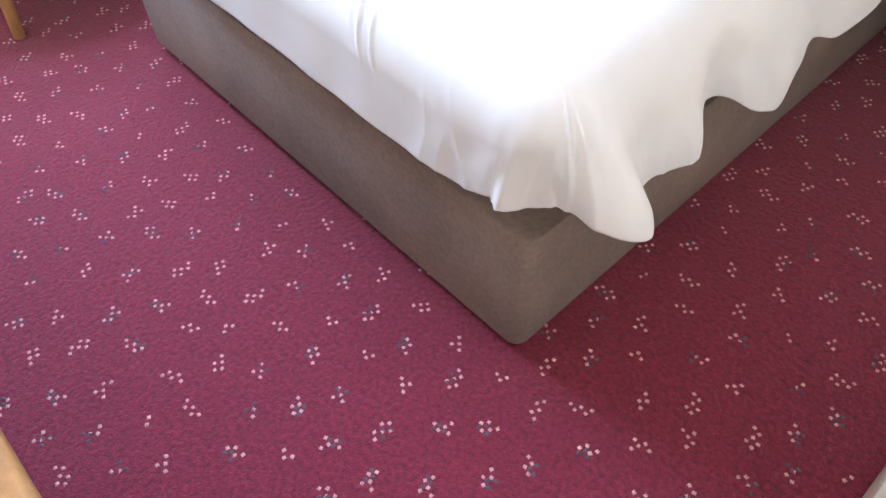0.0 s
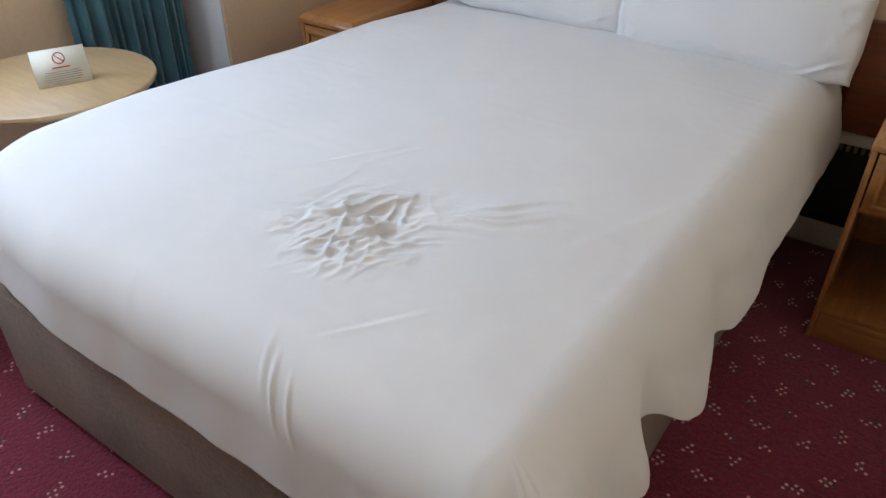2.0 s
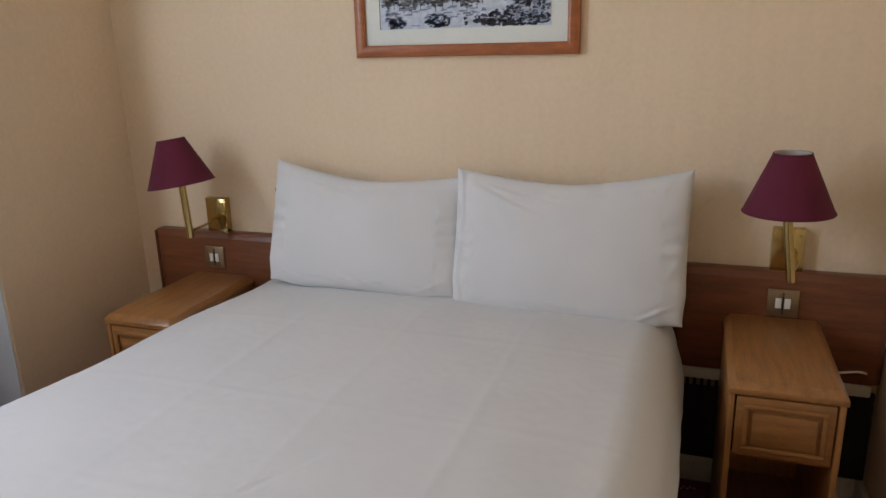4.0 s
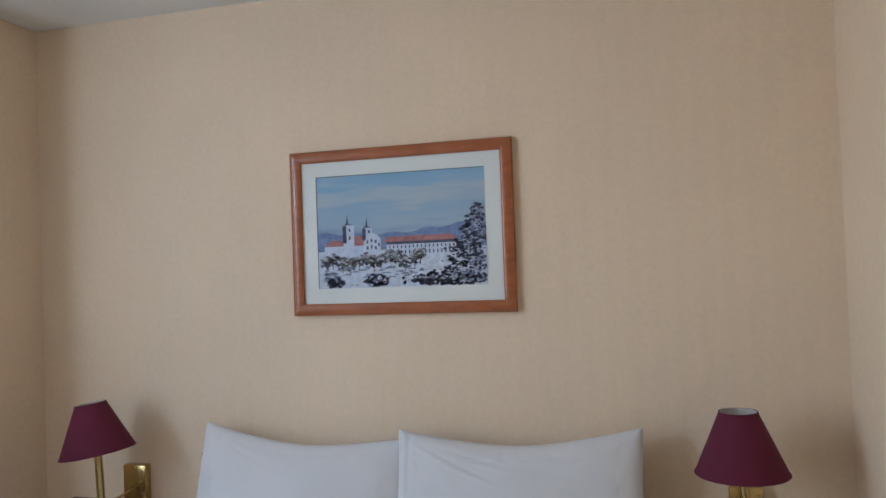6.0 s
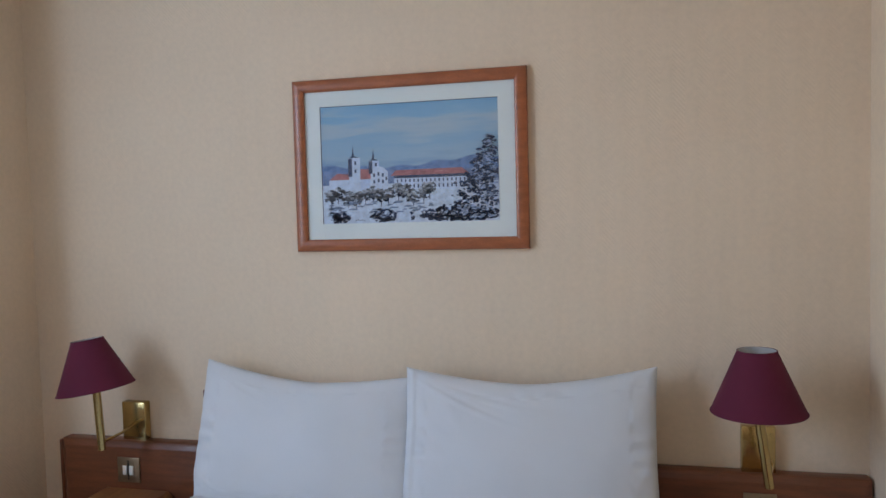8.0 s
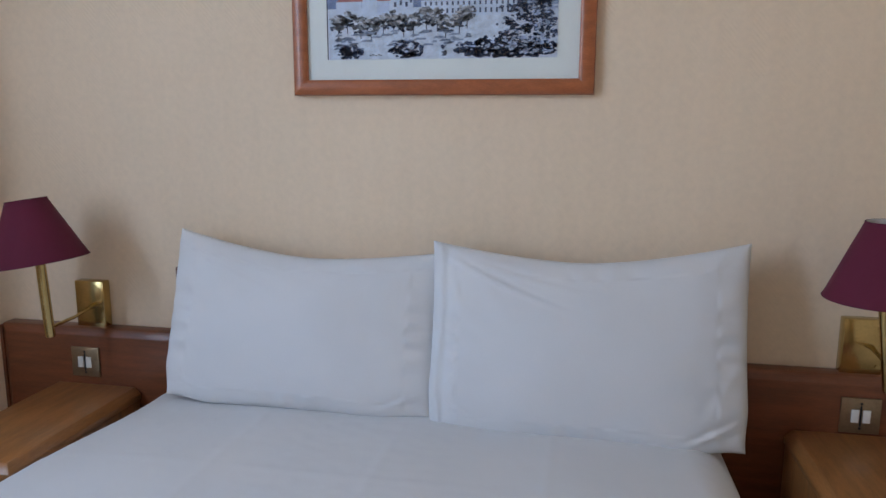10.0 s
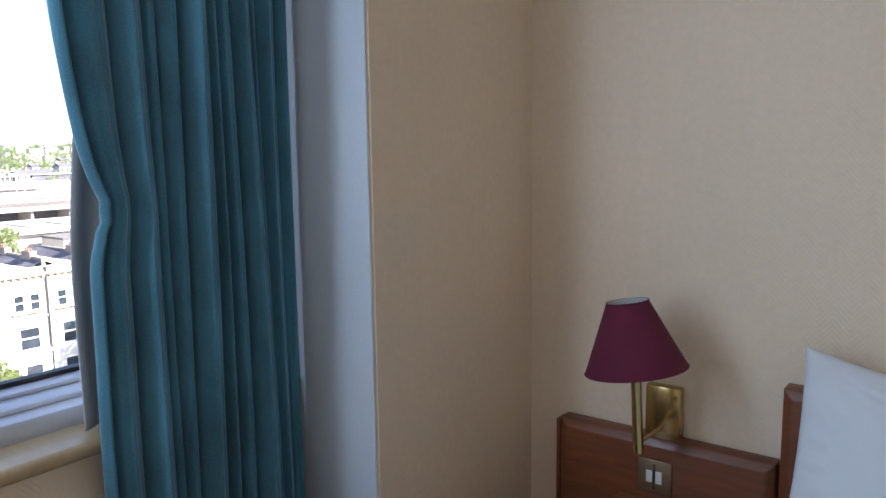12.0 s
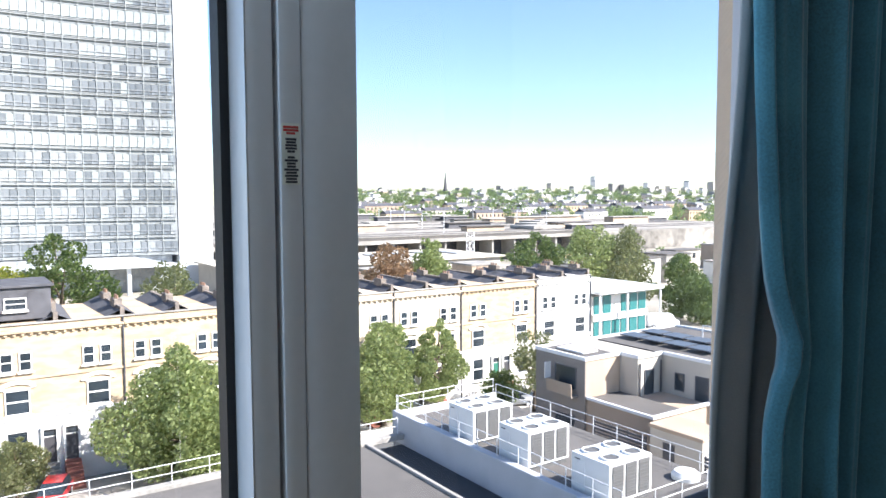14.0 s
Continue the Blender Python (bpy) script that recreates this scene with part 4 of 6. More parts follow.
def tent_card():
    """A folded card standing on the table."""
    c = thing("tent_card", "folded cream notice card with a red prohibition sign on the table", "card", (-1.390, -1.472, TZ))
    c.rotation_euler = (0, 0, radians(68))
    w, h, d = 0.072, 0.098, 0.032
    for sgn, nm in ((-1, "front_leaf"), (1, "back_leaf")):
        bm = bmesh.new()
        vs = [bm.verts.new(p) for p in ((-w, sgn * d, 0), (w, sgn * d, 0), (w, 0, h), (-w, 0, h))]
        bm.faces.new(vs if sgn < 0 else vs[::-1])
        leaf = part(nm, bm, M_CARD, c)
        sol = leaf.modifiers.new("thickness", "SOLIDIFY")
        sol.thickness = 0.0008
        if sgn < 0:
            q = Matrix.Translation((0, -d, 0)) @ Matrix.Rotation(-math.atan2(d, h), 4, "X")

            def on(u0, u1, v0, v1):
                b = cuboid(u0, u1, -0.0012, -0.0009, v0, v1)
                b.transform(q)
                return b

            hh = math.hypot(d, h)
            ring = bmesh.new()
            n = 28
            for k in range(n):
                a0, a1 = 2 * math.pi * k / n, 2 * math.pi * (k + 1) / n
                ring.faces.new([ring.verts.new((r * math.cos(a), -0.0012, hh - 0.028 + r * math.sin(a))) for r, a in ((0.0135, a0), (0.0135, a1), (0.0165, a1), (0.0165, a0))])
            ring.transform(q)
            part("red_ring", ring, M_RED, leaf)
            bar = cuboid(-0.0135, 0.0135, -0.0012, -0.0009, -0.0013, 0.0013)
            bar.transform(q @ Matrix.Translation((0, 0, hh - 0.028)) @ Matrix.Rotation(radians(45), 4, "Y"))
            part("red_bar", bar, M_RED, leaf)
            part("print_line", on(-0.024, 0.024, hh - 0.055, hh - 0.0515), M_RED, leaf)
            for k in range(6):
                ww = (0.045, 0.05, 0.048, 0.05, 0.046, 0.03)[k]
                part("print_line", on(-ww, ww * (1 if k < 5 else 0.2), hh - 0.066 - k * 0.0062, hh - 0.064 - k * 0.0062), M_GREYINK, leaf)


tent_card()


def armchair():
    """A tub chair: round padded seat, hooped beech arms, turned-out legs."""
    ch = thing("armchair", "beech armchair with a round teal upholstered seat by the window", "armchair", (-1.60, -2.050, 0))
    ch.rotation_euler = (0, 0, radians(2))
    seat = lathe([(0.0001, 0.375), (0.225, 0.375), (0.252, 0.39), (0.262, 0.415), (0.255, 0.44), (0.225, 0.458), (0.12, 0.468), (0.0001, 0.47)], 48)
    st = part("seat", seat, M_TEALSEAT, ch, "round teal upholstered seat")
    part("piping", bent([(0.2635 * math.cos(a), 0.2635 * math.sin(a), 0.415) for a in np.linspace(0, 2 * math.pi, 49)], 0.005, 6), M_BLACK, st, "dark piping")
    part("seat_rail", lathe([(0.20, 0.325), (0.245, 0.33), (0.248, 0.372), (0.20, 0.3745)], 40), M_TEALSEAT, ch)
    for a in (45, 135, 225, 315):
        c, s = math.cos(radians(a)), math.sin(radians(a))
        part("leg", rod((0.238 * c, 0.238 * s, 0.372), (0.320 * c, 0.320 * s, 0.0), 0.024, 14, 0.0165), M_BEECH, ch, "orange beech leg")
    arc = [(0.285 * math.cos(radians(a)), 0.285 * math.sin(radians(a)), 0.64 + 0.09 * (0.5 - 0.5 * math.cos(radians((a - 20) / 320 * 360)))) for a in range(130, 411, 10)]
    part("arm_hoop", bent(arc, 0.017, 12), M_BEECH, ch, "bent beech arm hoop")
    for sx in (-1, 1):
        front = [(sx * 0.175, 0.222, 0.655), (sx * 0.225, 0.243, 0.648), (sx * 0.262, 0.256, 0.615), (sx * 0.278, 0.260, 0.56), (sx * 0.272, 0.252, 0.48), (sx * 0.252, 0.240, 0.40), (sx * 0.238, 0.232, 0.345)]
        part("arm_front", bent(front, 0.0165, 12), M_BEECH, ch, "bent beech front of the arm")
    for a in (135, 200, 270, 340, 405):
        c, s = math.cos(radians(a)), math.sin(radians(a))
        part("spindle", rod((0.245 * c, 0.245 * s, 0.35), (0.283 * c, 0.283 * s, 0.66), 0.010), M_BEECH, ch)


armchair()

def desk_build():
    d = thing("desk", "orange beech desk against the rear wall", "desk")
    part("desktop", cuboid(-0.95, 0.535, -3.34, -2.703, 0.715, 0.745, 0.010, 3), M_BEECH, d, "beech desktop with a rounded edge")
    for x in (-0.93, 0.485):
        part("side_panel", cuboid(x, x + 0.03, -3.33, -2.76, 0.0, 0.7145, 0.004), M_BEECH, d)
    part("back_panel", cuboid(-0.899, 0.484, -3.33, -3.31, 0.3, 0.7145, 0.003), M_BEECH, d)


desk_build()

# ---- outside: materials ----
GZ = -20.0                            # street level
M_GROUND = material("pale_dusty_ground", (0.32, 0.295, 0.25), 0.95, vary=0.35, scale=0.05, fine=0.8, bump=0)
M_ASPH = material("asphalt", (0.10, 0.10, 0.10), 0.9, vary=0.2, scale=0.4, fine=9, bump=0.2)
M_PAVE = material("paving", (0.44, 0.41, 0.37), 0.9, vary=0.12, scale=0.6, fine=6, bump=0.1)
M_YBRICK = material("yellow_stock_brick", (0.49, 0.375, 0.25), 0.9, vary=0.2, scale=0.8, fine=9, bump=0.2, stretch=(1, 1, 3))
M_PALEBRICK = material("pale_stock_brick", (0.56, 0.47, 0.36), 0.9, vary=0.16, scale=0.8, fine=9, bump=0.2, stretch=(1, 1, 3))
M_STUCCO = material("white_stucco", (0.72, 0.70, 0.66), 0.85, vary=0.06, scale=0.7, fine=8, bump=0.05)
M_SLATE = material("dark_slate", (0.085, 0.085, 0.095), 0.7, vary=0.25, scale=1.2, fine=12, bump=0.2)
M_POT = material("terracotta_pot", (0.26, 0.16, 0.11), 0.85, vary=0.2)
M_STACK = material("sooty_brick", (0.20, 0.17, 0.145), 0.9, vary=0.3, scale=2, fine=12)
M_PANE = material("dark_window_pane", (0.03, 0.04, 0.05), 0.08, vary=0.3, scale=0.5, bump=0)
M_TRIM = material("white_joinery", (0.75, 0.74, 0.71), 0.5, vary=0.04)
M_DOORS = material("dark_painted_door", (0.06, 0.06, 0.065), 0.4, vary=0.1)
M_DOORG = material("green_painted_door", (0.03, 0.16, 0.11), 0.4, vary=0.1)
M_STEPS = material("red_step_tile", (0.34, 0.13, 0.09), 0.8, vary=0.2)
M_ROOFG = material("grey_roof_felt", (0.105, 0.098, 0.092), 0.9, vary=0.14, scale=0.12, fine=1.3, bump=0.0)
M_METAL = material("white_painted_steel", (0.70, 0.71, 0.72), 0.4, vary=0.05)
M_ACU = material("white_unit_casing", (0.72, 0.72, 0.70), 0.5, vary=0.04, scale=0.8)
M_GRILLE = material("grey_grille", (0.10, 0.10, 0.10), 0.7, vary=0.15, scale=6)
M_SAND = material("sandy_render", (0.40, 0.31, 0.23), 0.85, vary=0.1, scale=0.5, fine=7)
M_TAUPE = material("taupe_cladding", (0.24, 0.21, 0.185), 0.8, vary=0.1, scale=0.6, fine=7, stretch=(1, 1, 5))
M_CREAM = material("cream_render", (0.47, 0.43, 0.37), 0.85, vary=0.07, scale=0.5, fine=7)
M_PV = material("solar_panel", (0.07, 0.08, 0.10), 0.35, vary=0.2)
M_TEALG = material("teal_glass", (0.03, 0.16, 0.16), 0.1, vary=0.2)
M_BARK = material("bark", (0.12, 0.09, 0.065), 0.95, vary=0.25, scale=3, fine=20, bump=0.5)
M_CONC = material("weathered_concrete", (0.31, 0.295, 0.27), 0.9, vary=0.2, scale=0.2, fine=4)
M_TOWERW = material("pale_tower_cladding", (0.66, 0.68, 0.70), 0.5, vary=0.03, scale=0.1, fine=2, bump=0)
M_TPANES = [material("tower_pane", c, 0.42, vary=0.25, scale=0.5, fine=4, bump=0) for c in ((0.19, 0.21, 0.225), (0.145, 0.165, 0.18), (0.30, 0.32, 0.33), (0.36, 0.40, 0.40))]
M_TBAND = material("pale_green_spandrel", (0.29, 0.315, 0.315), 0.45, vary=0.08, scale=0.4, bump=0)
M_LOUVRE = material("pale_louvre", (0.27, 0.285, 0.29), 0.5, vary=0.06)


# bitumen made this dark to carry the shadow lying in the gutter
M_GUTTER_SHADE = material("shadow_dark_bitumen", (0.045, 0.046, 0.05), 0.75, vary=0.3, scale=0.5, fine=6, bump=0.1)
# white parapet metal, greyed and blued for its face turned from the sun
M_PARA_SHADED = material("shaded_parapet_metal", (0.44, 0.46, 0.49), 0.5, vary=0.08, scale=0.6)
M_BALLAST = material("pale_ballast", (0.30, 0.28, 0.25), 0.95, vary=0.35, scale=0.05, fine=0.5, bump=0)


def leaf_material(name, a, b):
    m = material(name, a, 0.6, vary=0.2, scale=0.6, fine=5, bump=0)
    n, l = m.node_tree.nodes, m.node_tree.links
    geo, ramp = n.new("ShaderNodeNewGeometry"), n.new("ShaderNodeValToRGB")
    ramp.color_ramp.elements[0].color, ramp.color_ramp.elements[1].color = (*a, 1), (*b, 1)
    l.new(geo.outputs["Random Per Island"], ramp.inputs[0])
    l.new(ramp.outputs[0], n["Principled BSDF"].inputs["Base Color"])
    thin, mix = n.new("ShaderNodeBsdfTranslucent"), n.new("ShaderNodeMixShader")
    mix.inputs[0].default_value = 0.48
    l.new(ramp.outputs[0], thin.inputs[0])
    l.new(n["Principled BSDF"].outputs[0], mix.inputs[1])
    l.new(thin.outputs[0], mix.inputs[2])
    l.new(mix.outputs[0], n["Material Output"].inputs[0])
    return m


M_LEAF = leaf_material("plane_leaves", (0.19, 0.25, 0.08), (0.52, 0.57, 0.26))
M_LEAFY = leaf_material("yellowing_leaves", (0.22, 0.26, 0.04), (0.46, 0.46, 0.08))
M_LEAFO = leaf_material("autumn_leaves", (0.26, 0.16, 0.08), (0.46, 0.31, 0.19))
M_LEAFD = leaf_material("dark_leaves", (0.07, 0.12, 0.04), (0.24, 0.30, 0.10))
M_LEAFP = leaf_material("olive_leaves", (0.16, 0.19, 0.08), (0.37, 0.38, 0.19))
M_FAR = leaf_material("distant_leaves", (0.15, 0.22, 0.09), (0.38, 0.46, 0.20))

structure("ground", cuboid(-2600, -6, -1500, 2600, GZ - 0.5, GZ), M_GROUND, "pale ground between the houses, reaching the horizon")
structure("road", cuboid(-57.5, -50.0, -160, 160, GZ, GZ + 0.03), M_ASPH, "grey asphalt street below the terrace")
structure("pavement", cuboid(-60.2, -57.5, -160, 160, GZ, GZ + 0.14, 0.03, 1), M_PAVE, "pale paved footway along the terrace")
structure("pavement_near", cuboid(-50.0, -47.5, -160, 160, GZ, GZ + 0.14, 0.03, 1), M_PAVE, "pale paved footway by the low roofs")
# ---- terrace of houses ----
FX = -63.0


def house_window(parent, y, z0, w, h, hood=False, at=FX):
    """A sash window: white frame with a meeting rail and two dark panes."""
    z1 = z0 + h
    win = part("window", joined([cuboid(at + 0.005, at + 0.09, y - w / 2, y - w / 2 + 0.09, z0, z1), cuboid(at + 0.005, at + 0.09, y + w / 2 - 0.09, y + w / 2, z0, z1), cuboid(at + 0.005, at + 0.09, y - w / 2 + 0.09, y + w / 2 - 0.09, z0, z0 + 0.1), cuboid(at + 0.005, at + 0.09, y - w / 2 + 0.09, y + w / 2 - 0.09, z1 - 0.1, z1), cuboid(at + 0.005, at + 0.08, y - w / 2 + 0.09, y + w / 2 - 0.09, z0 + h * 0.49, z0 + h * 0.55)]), M_TRIM, parent)
    part("pane", cuboid(at + 0.004, at + 0.03, y - w / 2 + 0.09, y + w / 2 - 0.09, z0 + 0.1, z0 + h * 0.49), M_PANE, win)
    part("pane", cuboid(at + 0.004, at + 0.03, y - w / 2 + 0.09, y + w / 2 - 0.09, z0 + h * 0.55, z1 - 0.1), M_PANE, win)
    part("sill", cuboid(at + 0.004, at + 0.22, y - w / 2 - 0.12, y + w / 2 + 0.12, z0 - 0.16, z0 - 0.002, 0.02, 1), M_TRIM, win)
    if hood:
        bm = bmesh.new()
        n = 14
        inner = [(y + (w / 2 + 0.12) * math.cos(math.pi * k / n), z1 + 0.08 + 0.34 * math.sin(math.pi * k / n)) for k in range(n + 1)]
        outer = [(y + (w / 2 + 0.42) * math.cos(math.pi * k / n), z1 + 0.08 + 0.62 * math.sin(math.pi * k / n)) for k in range(n + 1)]
        for a, b, c, d in zip(inner, inner[1:], outer[1:], outer):
            f0 = [bm.verts.new((at + 0.13, *p)) for p in (a, b, c, d)]
            f1 = [bm.verts.new((at + 0.004, *p)) for p in (a, b, c, d)]
            bm.faces.new(f0)
            bm.faces.new((f0[2], f0[3], f1[3], f1[2]))
            bm.faces.new((f0[0], f0[1], f1[1], f1[0]))
        part("hood", bm, M_TRIM, win)
        part("lintel", cuboid(at + 0.004, at + 0.10, y - w / 2 - 0.1, y + w / 2 + 0.1, z1 + 0.01, z1 + 0.10), M_TRIM, win)


def terrace_house(y0, y1, wall, label, green=False, white=False):
    """Half-basement steps, stuccoed ground floor, two brick floors, parapet and valley roof."""
    eave = -7.65
    hs = thing("terraced_house", label, "house", group="terrace across the street")
    part("wall", cuboid(FX - 10, FX, y0, y1, GZ, eave), wall, hs)
    part("stucco_base", cuboid(FX - 0.2, FX + 0.10, y0 + 0.01, y1 - 0.01, GZ, -14.75), M_STUCCO, hs, "white stuccoed ground floor")
    part("string_course", cuboid(FX - 0.1, FX + 0.22, y0 + 0.01, y1 - 0.01, -14.745, -14.5, 0.03, 1), M_TRIM, hs)
    part("cornice", cuboid(FX - 0.1, FX + 0.25, y0 + 0.01, y1 - 0.01, -8.25, -8.05, 0.03, 1), wall if not white else M_TRIM, hs)
    part("string_course", cuboid(FX - 0.1, FX + 0.10, y0 + 0.01, y1 - 0.01, -11.75, -11.62), wall if not white else M_TRIM, hs)
    nb = max(int((y1 - y0) / 0.55), 4)
    for k in range(nb):
        yy = y0 + (k + 0.5) * (y1 - y0) / nb
        part("dentil", cuboid(FX + 0.002, FX + 0.16, yy - 0.1, yy + 0.1, -8.42, -8.252), wall if not white else M_TRIM, hs)
    part("coping", cuboid(FX - 0.35, FX + 0.12, y0 + 0.01, y1 - 0.01, eave + 0.002, eave + 0.10, 0.02, 1), M_CONC, hs)
    part("drainpipe", rod((FX + 0.09, y1 - 0.06, GZ), (FX + 0.09, y1 - 0.06, eave), 0.07, 8), M_SLATE, hs)
    half = (y1 - y0) / 2
    mid = (y0 + y1) / 2
    for sgn in (-1, 1):
        c = mid + sgn * half * 0.58
        for k in (-0.62, 0.62):
            house_window(hs, c + k, -11.12, 0.86, 1.45)
        house_window(hs, c, -14.35, 1.65, 1.9, True)
        house_window(hs, c + sgn * 0.1, -17.95, 1.45, 2.4, at=FX + 0.10)
        dy = mid + sgn * 0.75
        d = part("front_door", cuboid(FX + 0.105, FX + 0.17, dy - 0.42, dy + 0.42, -18.3, -16.35, 0.02, 1), M_DOORG if green and sgn < 0 else M_DOORS, hs)
        part("fanlight", cuboid(FX + 0.105, FX + 0.14, dy - 0.42, dy + 0.42, -16.25, -15.8), M_PANE, d)
        part("door_case", joined([cuboid(FX + 0.104, FX + 0.3, dy - 0.6, dy - 0.43, -18.3, -15.7), cuboid(FX + 0.104, FX + 0.3, dy + 0.43, dy + 0.6, -18.3, -15.7), cuboid(FX + 0.104, FX + 0.34, dy - 0.6, dy + 0.6, -15.7, -15.5)]), M_TRIM, d)
        for k in range(8):
            part("step", cuboid(FX + 0.1, FX + 0.55 + 0.28 * (7 - k), dy - 0.55, dy + 0.55, GZ + k * 0.2125, GZ + (k + 1) * 0.2125 - 0.002), M_STEPS if sgn > 0 else M_CONC, hs)
        # valley roof
        bm = bmesh.new()
        ya, yb, ym = (y0, mid, y0 + half / 2) if sgn < 0 else (mid, y1, mid + half / 2)
        v = [bm.verts.new(p) for p in ((FX - 0.4, ya, eave + 0.55), (FX - 0.4, ym, eave - 0.55), (FX - 0.4, yb, eave + 0.55), (FX - 9.8, ya, eave + 0.75), (FX - 9.8, ym, eave - 0.4), (FX - 9.8, yb, eave + 0.75))]
        bm.faces.new((v[0], v[1], v[4], v[3]))
        bm.faces.new((v[1], v[2], v[5], v[4]))
        part("valley_roof", bm, M_SLATE, hs, "dark slate valley roof")
        part("party_wall", cuboid(FX - 9.8, FX - 0.36, yb - 0.16, yb + 0.16, eave, eave + 0.72), M_STACK, hs)
        for xo in ((-3.6,) if sgn < 0 else (-2.8, -7.6)):
            st = part("chimney", cuboid(FX + xo - 0.75, FX + xo + 0.75, yb - 0.32, yb + 0.32, eave + 0.0, eave + 1.15, 0.04, 1), M_STACK, hs, "sooty brick chimney stack")
            for q in (-0.5, -0.1, 0.4):
                part("pot", lathe([(0.11, eave + 1.15), (0.09, eave + 1.38), (0.11, eave + 1.42)], 8, (FX + xo + q, yb)), M_POT, st)


HL = "yellow brick terraced house with white ground floor"
for a, b, g in ((-19.0, -9.6, 0), (-9.6, 0.0, 0), (0.0, 9.5, 0), (9.5, 18.0, 0), (18.0, 26.2, 0), (26.2, 34.4, 0), (34.4, 42.6, 0), (42.6, 53.0, 1)):
    terrace_house(a, b, M_PALEBRICK if 20 < b < 43 else M_YBRICK, HL + (" and a green door" if g else " and paired steps"), bool(g))
terrace_house(53.2, 61.7, M_STUCCO, "white painted terraced house with sash windows", white=True)
# slate-hung box dormer on the roof of one house
dm = thing("roof_extension", "dark slate-clad roof extension with small white windows", "roof extension")
part("box", cuboid(FX - 7, FX - 1.2, -6.6, 4.6, -7.45, -5.0, 0.04, 1), M_SLATE, dm)
part("flat_roof", cuboid(FX - 7.2, FX - 1.0, -6.8, 4.8, -4.998, -4.8, 0.03, 1), M_SLATE, dm)
for y in (-4.5, -1.0, 2.2):
    house_window(dm, y, -6.7, 1.5, 0.95, at=FX - 1.2)


def glass_house():
    g = thing("glazed_annex", "white framed annex with teal glazing", "building")
    y0, y1 = 62.4, 72.2
    part("body", cuboid(FX - 12, FX - 0.4, y0, y1, GZ, -10.4), M_STUCCO, g)
    part("canopy", cuboid(FX - 12.4, FX + 1.2, y0 - 0.2, y1 + 1.6, -10.0, -9.6, 0.04, 1), M_METAL, g)
    part("band", cuboid(FX - 0.5, FX - 0.1, y0, y1, -13.4, -12.6), M_STUCCO, g)
    for lvl, (z0, z1) in enumerate(((-12.55, -10.4), (-16.2, -13.45))):
        for k in range(6):
            ya = y0 + 0.25 + k * 1.6
            if k == 2 and lvl == 0:
                continue
            part("pane", cuboid(FX - 0.41, FX - 0.30, ya, ya + 1.35, z0, z1), M_TEALG, g)
    for y in (y0 + 0.1, y0 + 4.9, y1 + 1.3):
        part("post", cuboid(FX + 0.7, FX + 0.9, y - 0.1, y + 0.1, GZ, -10.0), M_METAL, g)


glass_house()

# ---- low roofs by the hotel ----
lr = thing("low_roof_building", "low building with a grey felt flat roof", "building")
part("body", cuboid(-40.2, -8.0, -40.0, 18.75, GZ, -13.5), M_CONC, lr)
part("gutter_body", cuboid(-40.2, -8.0, 18.76, 21.35, GZ, -13.95), M_CONC, lr)
# the gutter's shadow is painted in by the dark strip, beyond the cast one
part("gutter", cuboid(-40.0, -8.2, 18.77, 21.34, -13.949, -13.9), M_GUTTER_SHADE, lr, "valley gutter with its shadow put into the dark bitumen colour")
part("upstand", cuboid(-40.0, -8.2, 18.55, 18.8, -13.495, -13.25, 0.03, 1), M_CONC, lr)
part("roof", cuboid(-40.0, -8.2, -39.8, 18.54, -13.498, -13.4, 0.02, 1), M_ROOFG, lr, "grey felt roof")
part("kerb", cuboid(-40.25, -39.75, -40, 21.34, -13.495, -13.15, 0.03, 1), M_CONC, lr)


def railing(name, a, b, z0, h, step, parent_label):
    r = thing(name, parent_label, "railing")
    a, b = Vector(a), Vector(b)
    n = max(int((b - a).length / step), 1)
    for k in range(n + 1):
        p = a.lerp(b, k / n)
        part("post", rod((p.x, p.y, z0), (p.x, p.y, z0 + h), 0.024, 6), M_METAL, r)
    for f in (0.5, 1.0):
        part("rail", rod((a.x, a.y, z0 + h * f), (b.x, b.y, z0 + h * f), 0.021, 6), M_METAL, r)


railing("roof_railing", (-40.0, -24, 0), (-40.0, 21.0, 0), -13.15, 1.0, 1.9, "white steel guard rail along the roof edge")
pf = thing("plant_platform", "raised plant platform with a white parapet", "building")
part("body", cuboid(-41.2, -22.0, 21.4, 29.7, GZ, -12.6), M_CONC, pf)
part("deck", cuboid(-40.9, -22.1, 21.9, 29.6, -12.598, -12.5), M_ROOFG, pf)
# near parapet takes the shaded tone, the far one stays white
part("parapet", cuboid(-41.25, -22.0, 21.36, 21.85, -13.95, -12.0, 0.03, 1), M_PARA_SHADED, pf, "white metal parapet, its shaded blue-grey put into the colour")
part("parapet", cuboid(-41.25, -40.95, 21.86, 29.7, -12.597, -12.1, 0.03, 1), M_METAL, pf)
railing("platform_railing", (-41.1, 21.6, 0), (-22.2, 21.6, 0), -12.0, 1.0, 1.7, "white steel guard rail on the platform parapet")
railing("platform_railing", (-41.1, 21.7, 0), (-41.1, 29.5, 0), -12.1, 1.0, 1.9, "white steel guard rail on the platform's far edge")
railing("platform_railing", (-40.8, 29.5, 0), (-22.2, 29.5, 0), -12.5, 1.1, 1.7, "white steel guard rail behind the cooling units")
railing("platform_railing", (-22.2, 21.9, 0), (-22.2, 29.4, 0), -12.5, 1.1, 1.7, "white steel guard rail beside the last cooling unit")


